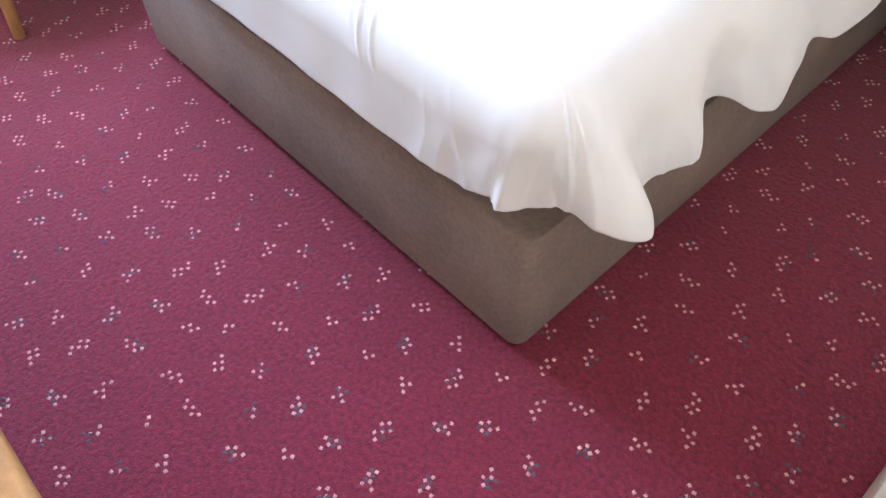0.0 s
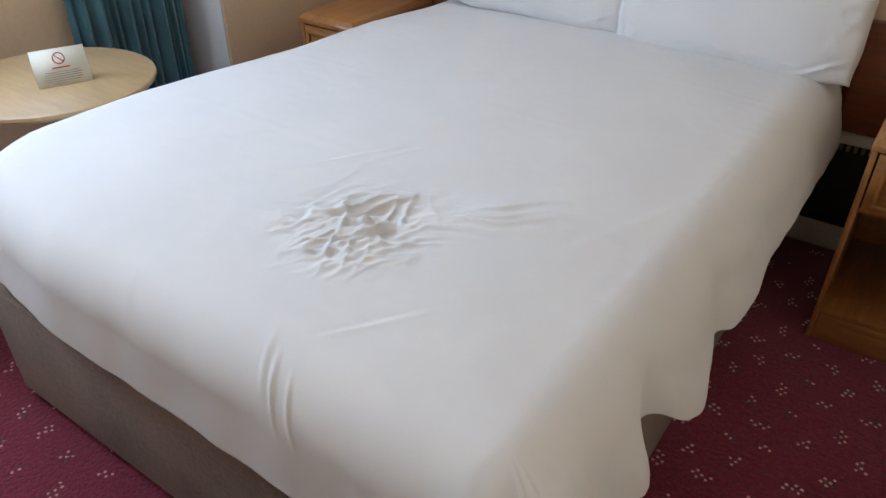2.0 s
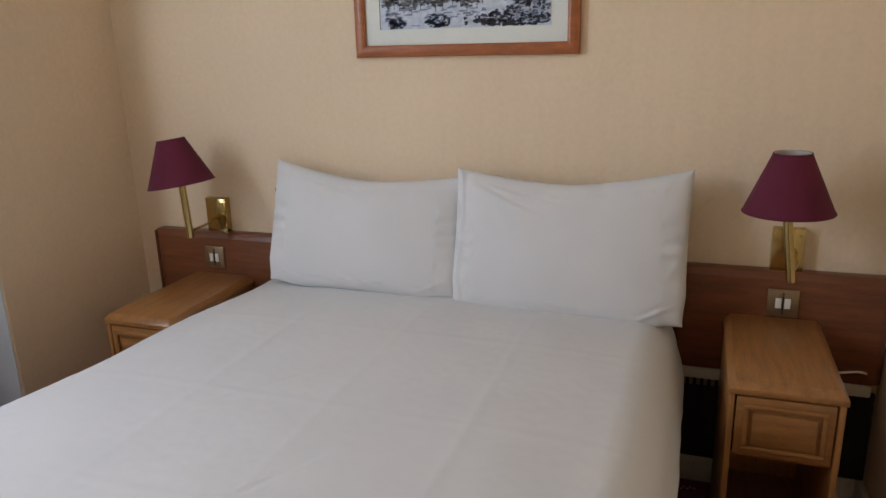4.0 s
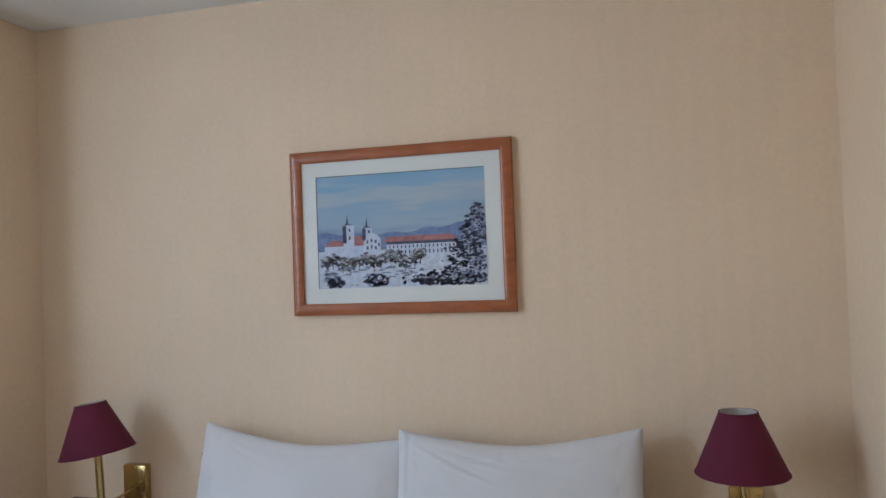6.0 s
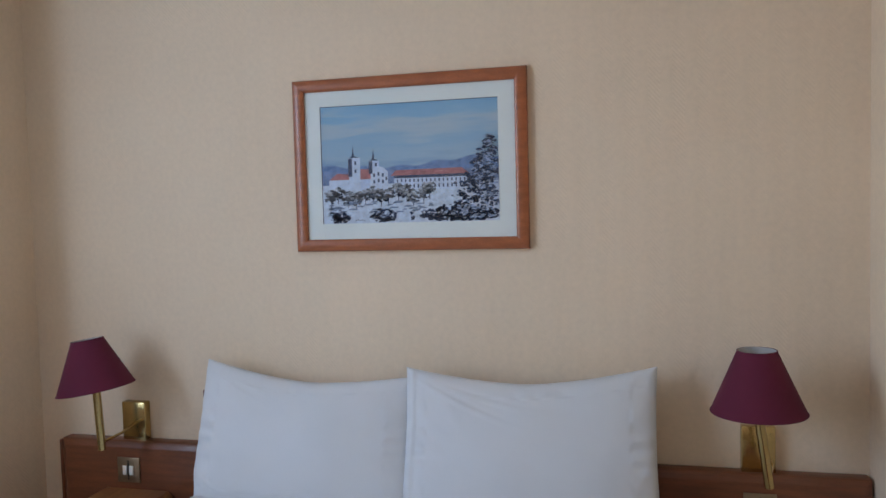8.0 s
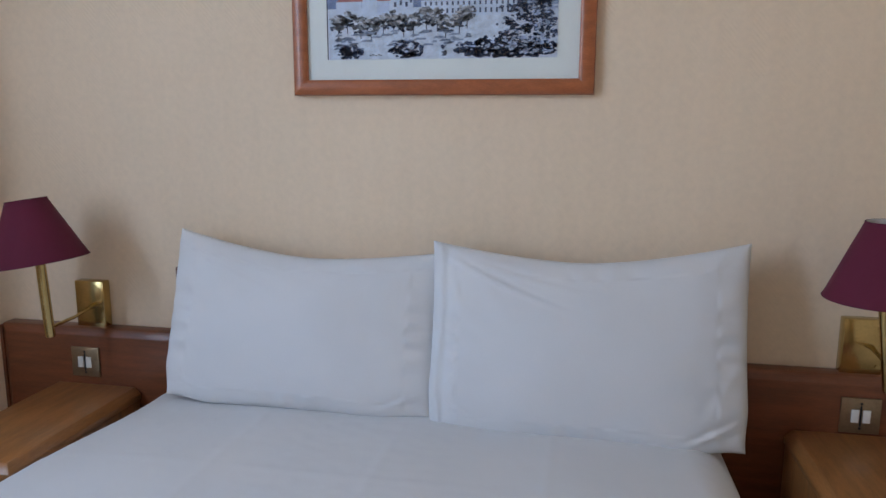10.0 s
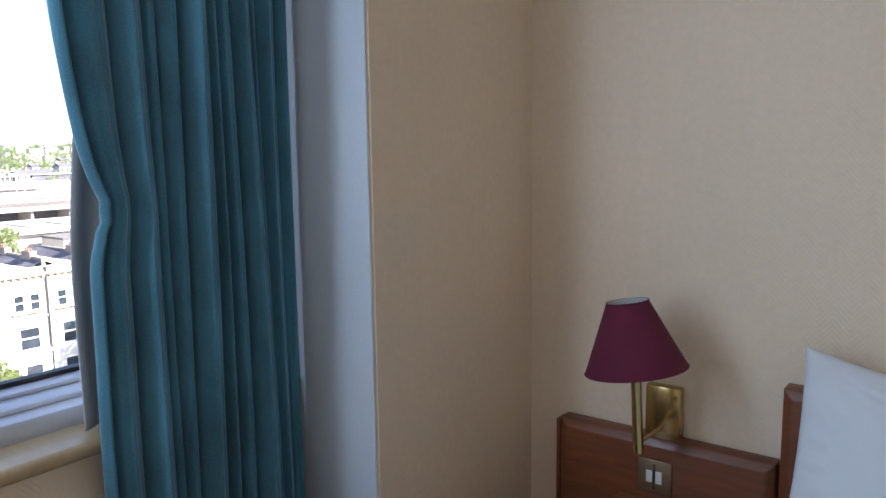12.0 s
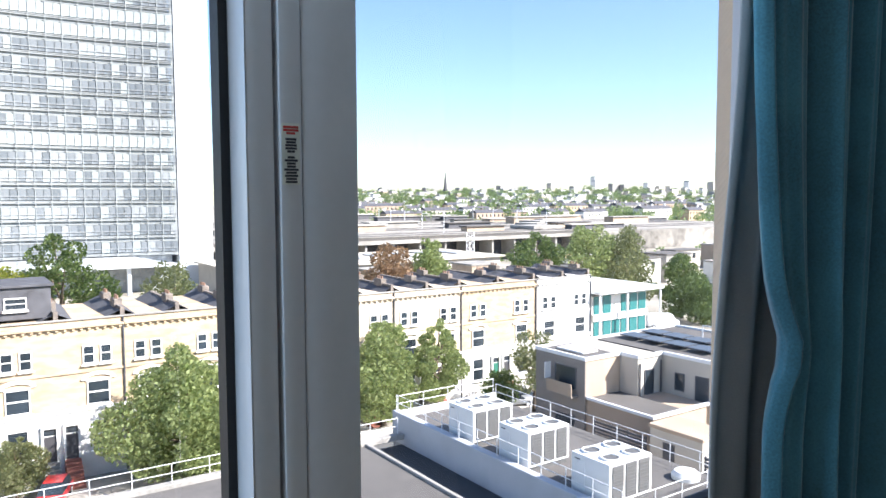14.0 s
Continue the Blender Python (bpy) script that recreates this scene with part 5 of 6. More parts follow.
def cooler(x):
    """A rooftop unit: casing, four fan cowls above, three louvred panels."""
    ac = thing("cooling_unit", "white rooftop cooling unit with four fans", "air conditioner", group="cooling units on the platform")
    x0, x1, y0, y1, z0, z1 = x - 1.2, x + 1.2, 22.2, 25.1, -12.25, -10.4
    part("skid", cuboid(x0 + 0.1, x1 - 0.1, y0 + 0.1, y1 - 0.1, -12.5, z0), M_GRILLE, ac)
    part("casing", cuboid(x0, x1, y0, y1, z0, z1, 0.03, 1), M_ACU, ac)
    for i in (-0.6, 0.6):
        for j in (-0.72, 0.72):
            cx, cy = x + i, (y0 + y1) / 2 + j
            fan = part("fan_cowl", lathe([(0.46, z1 - 0.01), (0.46, z1 + 0.10), (0.40, z1 + 0.10), (0.40, z1 + 0.02), (0.0001, z1 + 0.02)], 20, (cx, cy)), M_ACU, ac)
            part("fan_guard", lathe([(0.0001, z1 + 0.03), (0.39, z1 + 0.03), (0.39, z1 + 0.05), (0.0001, z1 + 0.05)], 18, (cx, cy)), M_GRILLE, fan, "dark fan guard")
    for k in range(3):
        ya = y0 + 0.2 + k * 0.88
        lv = part("louvre_panel", cuboid(x1 + 0.002, x1 + 0.03, ya, ya + 0.74, z0 + 0.15, z1 - 0.12), M_GRILLE, ac)
        for q in range(9):
            zz = z0 + 0.20 + q * 0.165
            part("slat", cuboid(x1 + 0.031, x1 + 0.05, ya + 0.03, ya + 0.71, zz, zz + 0.05), M_GRILLE, lv)
    part("access_panel", cuboid(x0 + 0.3, x0 + 0.9, y0 - 0.02, y0 - 0.002, z0 + 0.2, z1 - 0.3), M_ACU, ac)
    part("badge", cuboid(x0 + 0.25, x0 + 0.6, y0 - 0.024, y0 - 0.021, z1 - 0.26, z1 - 0.20), M_SLATE, ac)


for x in (-34.9, -30.2, -24.7):
    cooler(x)
vt = thing("roof_vent", "small white domed roof vent", "vent")
part("dome", lathe([(0.7, -12.5), (0.72, -12.3), (0.55, -12.1), (0.0001, -12.0)], 16, (-24.0, 28.3)), M_ACU, vt)


def flat_window(parent, face, u0, u1, z0, z1, c, mat=None):
    """A framed opening on a wall: face 'x' at x = c or 'y' at y = c."""
    def bx(a, b, d0, d1, e0, e1):
        return cuboid(c + d0, c + d1, a, b, e0, e1) if face == "x" else cuboid(a, b, c - d1, c - d0, e0, e1)
    w = part("window", joined([bx(u0, u0 + 0.08, 0.003, 0.07, z0, z1), bx(u1 - 0.08, u1, 0.003, 0.07, z0, z1), bx(u0 + 0.08, u1 - 0.08, 0.003, 0.07, z0, z0 + 0.08), bx(u0 + 0.08, u1 - 0.08, 0.003, 0.07, z1 - 0.08, z1)]), M_SLATE, parent)
    part("pane", bx(u0 + 0.08, u1 - 0.08, 0.003, 0.03, z0 + 0.08, z1 - 0.08), mat or M_PANE, w)


def modern_flats():
    m = thing("modern_flats", "modern block of flats with sandy and taupe walls and solar panels", "building")
    part("corner_block", cuboid(-46.6, -41.0, 38.6, 42.4, GZ, -11.0), M_SAND, m)
    part("taupe_wall", cuboid(-46.62, -40.98, 38.45, 38.598, GZ, -10.95), M_TAUPE, m)
    part("middle_block", cuboid(-47.0, -39.2, 42.41, 45.3, GZ, -11.0), M_CREAM, m)
    part("rear_block", cuboid(-47.2, -34.0, 45.31, 56.4, GZ, -11.0), M_CREAM, m)
    part("roof", cuboid(-46.5, -41.1, 38.7, 42.3, -10.998, -10.9), M_ROOFG, m)
    part("roof", cuboid(-47.0, -34.2, 45.5, 56.2, -10.998, -10.9), M_ROOFG, m)
    for c in ((-46.7, -40.9, 38.4, 38.62), (-46.7, -46.45, 38.63, 56.5), (-41.1, -40.9, 38.63, 42.4), (-40.88, -39.1, 42.35, 42.55), (-39.3, -39.08, 42.56, 45.3), (-39.07, -33.9, 45.25, 45.5), (-34.15, -33.9, 45.51, 56.5), (-46.44, -34.16, 56.3, 56.5)):
        part("coping", cuboid(*c, -10.999, -10.72), M_METAL, m)
    for k in range(4):
        part("solar_panel", cuboid(-45.6 + 2.4 * k, -43.5 + 2.4 * k, 47.4, 49.2, -10.6, -10.52), M_PV, m)
        part("solar_panel", cuboid(-45.6 + 2.4 * k, -43.5 + 2.4 * k, 50.2, 52.0, -10.6, -10.52), M_PV, m)
    part("skylight", cuboid(-45.4, -42.4, 39.6, 41.4, -10.89, -10.7, 0.05, 1), M_STUCCO, m)
    part("roof_frame", joined([rod((-41, 53, -10.9), (-41, 53, -9.7), 0.06, 6), rod((-35, 53, -10.9), (-35, 53, -9.7), 0.06, 6), rod((-41, 53, -9.7), (-35, 53, -9.7), 0.06, 6)]), M_METAL, m)
    part("low_block", cuboid(-40.98, -34.6, 38.7, 45.2, GZ, -14.0), M_SAND, m)
    part("low_roof", cuboid(-40.97, -34.7, 38.8, 42.3, -13.998, -13.93), M_ROOFG, m)
    part("low_coping", cuboid(-40.97, -34.45, 38.55, 38.79, -13.998, -13.78), M_METAL, m)
    part("low_coping", cuboid(-34.69, -34.45, 38.8, 45.2, -13.998, -13.78), M_METAL, m)
    flat_window(m, "y", -37.9, -37.0, -13.6, -12.2, 45.31)
    flat_window(m, "y", -36.0, -34.8, -15.4, -12.1, 45.31)
    flat_window(m, "y", -44.3, -41.9, -13.5, -11.7, 38.45)
    flat_window(m, "y", -44.2, -42.0, -17.8, -15.6, 38.45)
    bal = part("balcony", cuboid(-44.5, -41.7, 37.7, 38.44, -14.0, -13.85), M_TAUPE, m)
    part("balustrade", cuboid(-44.5, -41.7, 37.68, 37.74, -13.84, -12.9), M_SAND, bal)
    part("open_sash", cuboid(-44.9, -44.8, 37.8, 38.44, -13.0, -11.7), M_TRIM, m)
    flat_window(m, "x", 43.2, 44.3, -14.0, -12.0, -39.2)
    for y in (47.4, 50.4, 53.4):
        flat_window(m, "x", y, y + 1.3, -13.6, -11.9, -34.0)
        flat_window(m, "x", y, y + 1.6, -17.6, -15.2, -34.0)
    for y in (42.6, 45.1):
        part("downpipe", rod((-39.1, y, GZ), (-39.1, y, -11.4), 0.07, 6), M_SLATE, m)
    sh = thing("bin_store", "cream rendered garden store with a flat roof", "shed")
    part("walls", cuboid(-33.1, -29.0, 36.6, 39.4, GZ, -13.75), M_CREAM, sh)
    part("roof", cuboid(-33.2, -28.9, 36.5, 39.5, -13.748, -13.5, 0.03, 1), M_SAND, sh)
    part("door", cuboid(-32.0, -31.1, 36.54, 36.598, GZ, -14.5), M_SLATE, sh)
    for xa, xb in ((-38.2, -33.4), (-28.8, -25.4)):
        fe = thing("slatted_fence", "dark slatted timber garden fence", "fence", group="garden fences")
        for k in range(8):
            part("slat", cuboid(xa, xb, 36.5, 36.56, -16.4 + k * 0.24, -16.24 + k * 0.24), M_SLATE, fe)
        for k in range(4):
            x = xa + (xb - xa - 0.1) * k / 3
            part("post", cuboid(x, x + 0.1, 36.561, 36.65, GZ, -14.5), M_SLATE, fe)


modern_flats()

# ---- glass tower ----


def tower():
    t = thing("office_tower", "tall curved glass office tower with a white end wall", "tower")
    y0, y1, z0, floors, cols, fh = -24.0, 44.0, -11.6, 19, 21, 4.05

    def face(y):
        u = (y - 10.0) / 34.0
        return -184.0 + 4.0 * u * u

    cw = (y1 - y0) / cols
    bm = bmesh.new()
    n = 40
    ys = [y0 + (y1 - y0) * k / n for k in range(n + 1)]
    lo = [bm.verts.new((face(y) - 0.35, y, z0)) for y in ys]
    hi = [bm.verts.new((face(y) - 0.35, y, z0 + floors * fh)) for y in ys]
    for k in range(n):
        bm.faces.new((lo[k], lo[k + 1], hi[k + 1], hi[k]))
    part("core_wall", bm, M_TBAND, t)
    part("end_wall", cuboid(-205, -180.0, y1 + 0.2, y1 + 8.2, GZ, z0 + floors * fh + 6, 0.1, 1), M_TOWERW, t, "white end wall")
    part("back", cuboid(-215, -190, y0, y1, GZ, z0 + floors * fh), M_TBAND, t)
    rnd = random.Random(21)
    shapes = []
    for m in M_TPANES:
        me = mesh_of(cuboid(-0.05, 0.05, -cw * 0.235, cw * 0.235, 0, 2.35), "pane")
        me.materials.append(m)
        shapes.append(me)
    strip = mesh_of(cuboid(-0.10, 0.12, -cw / 2, cw / 2, 0, 0.16), "louvre")
    strip.materials.append(M_LOUVRE)
    fin = mesh_of(cuboid(-0.1, 0.22, -0.06, 0.06, 0, floors * fh), "fin")
    fin.materials.append(M_TBAND)
    for c in range(cols):
        y = y0 + (c + 0.5) * cw
        slope = math.atan2(face(y + 0.5) - face(y - 0.5), 1.0)
        if y > -4:
            for f in range(floors):
                z = z0 + f * fh
                band = f in (6, 12, 13)
                for h in (-0.25, 0.25):
                    yy = y + h * cw
                    me = shapes[3] if band else rnd.choices(shapes, (5, 4, 2, 3))[0]
                    ob = new("pane", me)
                    ob.matrix_basis = pose(face(yy), yy, z + 0.95, 0, 0, -math.degrees(slope))
                    ob.parent = t
                for q in (0.2, 0.55, 3.55) + (() if band else (1.7,)):
                    ob = new("louvre", strip)
                    ob.matrix_basis = pose(face(y) + 0.1, y, z + q, 0, 0, -math.degrees(slope))
                    ob.parent = t
        ob = new("fin", fin)
        ob.matrix_basis = pose(face(y0 + c * cw), y0 + c * cw, z0)
        ob.parent = t
    part("lobby", cuboid(-196, -182.0, y0, y1 - 1, GZ, z0 - 0.1), M_TPANES[2], t)
    part("canopy", cuboid(-182, -174, 12, y1 - 1, z0 - 2.2, z0 - 1.8, 0.1, 1), M_TOWERW, t)
    for y in (16, 24, 32, 40):
        part("column", rod((-176, y, GZ), (-176, y, z0 - 2.2), 0.5, 10), M_TOWERW, t)


tower()

# ---- trees ----


def leaf_cloud(rnd, blobs, count, size, squash=0.8):
    """Many small leaf clumps, thickest at the skin of uneven lobes."""
    verts, faces = [], []
    total = sum(b[3] ** 2 for b in blobs)
    for bx, by, bz, br in blobs:
        for _ in range(int(count * br * br / total)):
            d = Vector((rnd.gauss(0, 1), rnd.gauss(0, 1), rnd.gauss(0, 1))).normalized()
            r = br * (0.35 + 0.7 * rnd.random() ** 0.45)
            c = Vector((bx, by, bz)) + Vector((d.x * r, d.y * r, d.z * r * squash))
            a = Vector((rnd.gauss(0, 1), rnd.gauss(0, 1), rnd.gauss(0, 1))).normalized()
            b = a.orthogonal().normalized()
            s = size * (0.5 + rnd.random())
            a, b = a * s, b * s * 0.65
            i = len(verts)
            verts += [c - a, c + b * 0.9 - a * 0.1, c + a, c - b]
            faces.append((i, i + 1, i + 2, i + 3))
    me = bpy.data.meshes.new("crown")
    me.from_pydata([tuple(v) for v in verts], [], faces)
    return me


def tree(x, y, z0, top, width, mat, label, count=1500, size=0.32, seed=1, trunk=0.32, low=0.25, name="tree", kind_cat="tree"):
    rnd = random.Random(seed)
    t = thing(name, label, kind_cat, (x, y, z0))
    h = top - z0
    part("trunk", rod((0, 0, 0), (0.1 * h * (rnd.random() - 0.5), 0.1 * h * (rnd.random() - 0.5), h * 0.62), 0.028 * h, 9, 0.012 * h), M_BARK, t)
    blobs = []
    n = 11
    for k in range(n):
        a = rnd.random() * 6.283
        f = k / (n - 1)
        zz = h * (low + (0.93 - low) * f)
        rad = width / 2 * math.sin(math.pi * (0.22 + 0.68 * f)) ** 0.8
        off = rad * (0.38 + 0.50 * rnd.random())
        r = rad * (0.36 + 0.34 * rnd.random())
        blobs.append((off * math.cos(a), off * math.sin(a), zz, r))
        blobs.append((off * math.cos(a + 2.6), off * math.sin(a + 2.6), zz + 0.03 * h, r * 0.85))
        part("limb", rod((0, 0, zz * 0.7), (off * math.cos(a), off * math.sin(a), zz), 0.010 * h, 6, 0.003 * h), M_BARK, t)
    crown = part("crown", leaf_cloud(rnd, blobs, int(count * 5.0), size * 0.44), mat, t, angle=180)
    tagged(crown, kind="stuff")
    return t


G0 = GZ + 0.02
tree(-56.6, 12.4, GZ, -9.4, 8.2, M_LEAF, "large green street tree before the terrace", 5200, 0.36, 2, low=0.12)
tree(-60.4, 31.6, GZ, -9.9, 6.6, M_LEAF, "leafy green street tree before the terrace", 4200, 0.34, 3, low=0.14)
tree(-60.0, 37.6, GZ, -10.2, 4.4, M_LEAF, "narrow street tree with pale green leaves", 2200, 0.30, 4, low=0.18)
tree(-56.0, 46.6, GZ, -11.6, 4.6, M_LEAFP, "thin olive street tree with open crown", 900, 0.28, 5, low=0.35)
tree(-61.2, 1.6, GZ, -15.6, 3.8, M_LEAFP, "small olive garden tree by the steps", 1300, 0.26, 6, low=0.15)
tree(-61.2, 10.6, GZ, -15.0, 3.4, M_LEAFP, "small brownish garden tree by the wall", 900, 0.24, 7, low=0.2)
tree(-59.5, 45.2, GZ, -16.2, 4.2, M_LEAFD, "low dark green garden bush", 1100, 0.26, 8, low=0.12, name="bush", kind_cat="bush")
tree(-60.2, 20.5, GZ, -14.0, 5.0, M_LEAF, "green garden tree before the terrace", 1400, 0.3, 9, low=0.15)
tree(-60.0, 57.0, GZ, -15.2, 4.6, M_LEAFO, "small russet garden tree", 900, 0.28, 10, low=0.2)
tree(-85.0, 46.6, GZ, -4.2, 9.6, M_LEAFO, "russet autumn tree behind the terrace", 2000, 0.45, 11)
tree(-86.0, 53.8, GZ, -3.8, 7.4, M_LEAF, "green tree behind the terrace", 1700, 0.45, 12)
tree(-95.0, 81.6, GZ, -3.9, 8.6, M_LEAFD, "dark green tree beyond the houses", 1700, 0.5, 13)
tree(-96.0, 95.5, GZ, -3.2, 11.0, M_LEAF, "broad green tree beyond the houses", 2200, 0.5, 14)
tree(-92.0, 100.5, GZ, -3.4, 11.0, M_LEAFP, "broad pale green tree beyond the houses", 2000, 0.5, 15)
tree(-84.0, 106.5, GZ, -8.6, 8.6, M_LEAFD, "dark green tree by the street lamps", 1900, 0.45, 16, low=0.1)
tree(-78.0, 104.5, GZ, -13.0, 7.0, M_LEAFD, "dark green bushy tree by the street lamps", 1400, 0.4, 17, low=0.1)
tree(-90.0, 8.2, GZ, -1.9, 9.5, M_LEAFD, "dark evergreen tree before the tower", 2400, 0.45, 18, low=0.2)
tree(-88.0, 1.2, GZ, -5.0, 10.0, M_LEAFY, "yellow-green tree before the tower", 2200, 0.45, 19, low=0.2)
tree(-92.0, 34.5, GZ, -6.0, 7.0, M_LEAF, "green tree behind the terrace roofs", 1300, 0.45, 20)
tree(-100.0, 22.5, GZ, -6.6, 8.0, M_LEAFP, "pale green tree behind the terrace roofs", 1300, 0.45, 22)

# ---- vehicles ----


def car(x, y, turn, paint, label, van=False):
    c = thing("van" if van else "car", label, "van" if van else "car", (x, y, GZ + 0.04))
    c.rotation_euler = (0, 0, radians(turn))
    l, w, h = (5.4, 2.0, 2.3) if van else (4.2, 1.76, 1.45)
    body = cuboid(-l / 2, l / 2, -w / 2, w / 2, 0.28, 0.86 if not van else 1.25, 0.14, 3)
    part("body", body, paint, c)
    bm = bmesh.new()
    zb, zt = (0.84, h) if not van else (1.22, h)
    a0, a1, b0, b1 = (-l * 0.46, l * 0.26, -l * 0.36, l * 0.06) if not van else (-l * 0.49, l * 0.42, -l * 0.48, l * 0.28)
    lo = [bm.verts.new(p) for p in ((a0, -w * 0.47, zb), (a1, -w * 0.47, zb), (a1, w * 0.47, zb), (a0, w * 0.47, zb))]
    hi = [bm.verts.new(p) for p in ((b0, -w * 0.38, zt), (b1, -w * 0.38, zt), (b1, w * 0.38, zt), (b0, w * 0.38, zt))]
    for k in range(4):
        bm.faces.new((lo[k], lo[(k + 1) % 4], hi[(k + 1) % 4], hi[k]))
    bm.faces.new(hi)
    part("cabin_glass", bm, M_PANE if not van else paint, c)
    part("roof", cuboid(b0 + 0.05, b1 - 0.05, -w * 0.37, w * 0.37, zt - 0.03, zt + 0.03, 0.02, 2), paint, c)
    for i in (-0.32, 0.31):
        for s in (-1, 1):
            wh = part("wheel", rod((l * i, s * (w / 2 - 0.16), 0.31), (l * i, s * (w / 2 + 0.01), 0.31), 0.31, 16), M_BLACK, c)
            part("hubcap", rod((l * i, s * (w / 2 + 0.011), 0.31), (l * i, s * (w / 2 + 0.03), 0.31), 0.18, 12), M_METAL, wh)
    for s in (-0.55, 0.55):
        part("headlight", cuboid(l / 2 - 0.06, l / 2 + 0.01, s - 0.16, s + 0.16, 0.58, 0.72, 0.02, 1), M_TRIM, c)


M_SILVER = material("silver_car_paint", (0.42, 0.43, 0.44), 0.3, 0.4, vary=0.03, coat=0.5, bump=0)
M_REDCAR = material("red_car_paint", (0.50, 0.03, 0.03), 0.3, vary=0.05, coat=0.5, bump=0)
M_DARKCAR = material("dark_car_paint", (0.03, 0.035, 0.045), 0.3, vary=0.05, coat=0.5, bump=0)
M_WHITEV = material("white_van_paint", (0.72, 0.72, 0.70), 0.35, vary=0.03, coat=0.3, bump=0)
car(-57.4, 12.6, -35, M_SILVER, "silver hatchback parked under a street tree")
car(-59.0, 3.7, -20, M_REDCAR, "red car parked before the house steps")
car(-59.6, 48.2, 70, M_DARKCAR, "dark saloon car parked by the footway")
car(-58.8, 46.2, 70, M_SILVER, "grey car parked beside the footway bushes")
car(-80.0, 96.0, 60, M_WHITEV, "white delivery van parked beyond the annex", True)

for x, y, top in ((-79.0, 94.2, -9.2), (-72.0, 99.5, -8.8)):
    sl = thing("street_lamp", "tall grey street lamp", "street lamp", (x, y, GZ), "street lamps")
    part("pole", rod((0, 0, 0), (0, 0, top - GZ), 0.11, 8, 0.07), M_METAL, sl)
    part("arm", rod((0, 0, top - GZ), (0.3, -1.0, top - GZ + 0.15), 0.06, 6), M_METAL, sl)
    part("lantern", cuboid(0.1, 0.5, -1.6, -0.8, top - GZ + 0.08, top - GZ + 0.25, 0.05, 1), M_METAL, sl)

# ---- railway viaduct, station and distance ----


def viaduct():
    v = thing("railway_viaduct", "long low concrete railway viaduct with dark openings", "viaduct")
    part("deck", cuboid(-206, -196, 40, 205, -12.6, -11.2, 0.1, 1), M_CONC, v)
    part("parapet", cuboid(-196.3, -195.9, 40, 205, -11.198, -10.3), M_ROOFG, v)
    part("parapet_cap", cuboid(-196.4, -195.8, 40, 205, -10.298, -10.1), M_CONC, v)
    for k in range(17):
        y = 45 + k * 9.8
        part("pier", cuboid(-205, -197, y - 0.35, y + 0.35, GZ, -12.6), M_CONC, v)
    # dark sheet that paints the shade of the openings
    part("shade_sheet", cuboid(-204.6, -204.2, 40, 205, GZ, -12.6), M_SLATE, v, "dark sheet standing in for the shade under the deck")
    r = thing("railway_ramp", "curving concrete railway ramp beyond the trees", "viaduct")
    for k in range(7):
        y, x = 206 + 17 * k, -236 - 17 * k
        part("span", cuboid(x - 16, x, y, y + 16.5, -11.8 + 0.35 * k, -10.4 + 0.35 * k, 0.1, 1), M_CONC, r)
        part("pier", cuboid(x - 14, x - 1.5, y + 1, y + 2.4, GZ, -11.8 + 0.35 * k), M_CONC, r)
    yard = thing("railway_yard", "wide pale railway yard with low canopies and tracks", "railway yard")
    part("bank", cuboid(-440, -207, 60, 360, GZ, -12.0), M_BALLAST, yard)
    rnd = random.Random(5)
    for k in range(16):
        x = -216 - 13 * k
        part("track", cuboid(x - 1.3, x + 1.3, 61 + 2 * k, 358, -11.99, -11.8), M_ROOFG if k % 3 else M_CONC, yard)
    for k in range(22):
        x, y = rnd.uniform(-420, -222), rnd.uniform(80, 330)
        l, w, h = rnd.uniform(14, 55), rnd.uniform(4, 9), rnd.uniform(2.2, 4.4)
        sh = part("canopy", cuboid(x - w / 2, x + w / 2, y - l / 2, y + l / 2, -12 + h - 0.5, -12 + h, 0.15, 1), rnd.choice((M_CONC, M_STUCCO, M_CREAM, M_ROOFG)), yard)
        part("canopy_wall", cuboid(x - w / 2 + 0.8, x + w / 2 - 0.8, y - l / 2 + 0.8, y + l / 2 - 0.8, -12, -12 + h - 0.5), rnd.choice((M_CONC, M_SAND, M_SLATE)), sh)
    for k in range(14):
        x, y = -225 - 12 * k, 95 + 13 * ((k * 5) % 14)
        g = part("mast", rod((x, y, -12), (x, y, -4.5), 0.14, 5), M_METAL, yard)
        part("arm", rod((x, y, -5.2), (x, y + 3.2, -5.0), 0.09, 5), M_METAL, g)
    w = thing("low_wall_building", "long pale warehouse before the viaduct", "building")
    part("body", cuboid(-178, -150, 48, 118, GZ, -13.6), M_CREAM, w)
    part("roof", cuboid(-179, -149, 47, 119, -13.598, -13.2), M_CREAM, w)
    for k in range(9):
        part("rooflight", cuboid(-170, -158, 52 + 7.2 * k, 54.5 + 7.2 * k, -13.198, -12.9, 0.05, 1), M_LOUVRE, w)
    g = thing("signal_gantry", "steel lattice signal gantry by the viaduct", "gantry")
    for y in (138, 141):
        for k in range(5):
            part("brace", rod((-192, y, -20 + 2.0 * k), (-192, 279 - y, -18.0 + 2.0 * k), 0.10, 5), M_METAL, g)
        part("leg", rod((-192, y, GZ), (-192, y, -9.5), 0.15, 6), M_METAL, g)


viaduct()


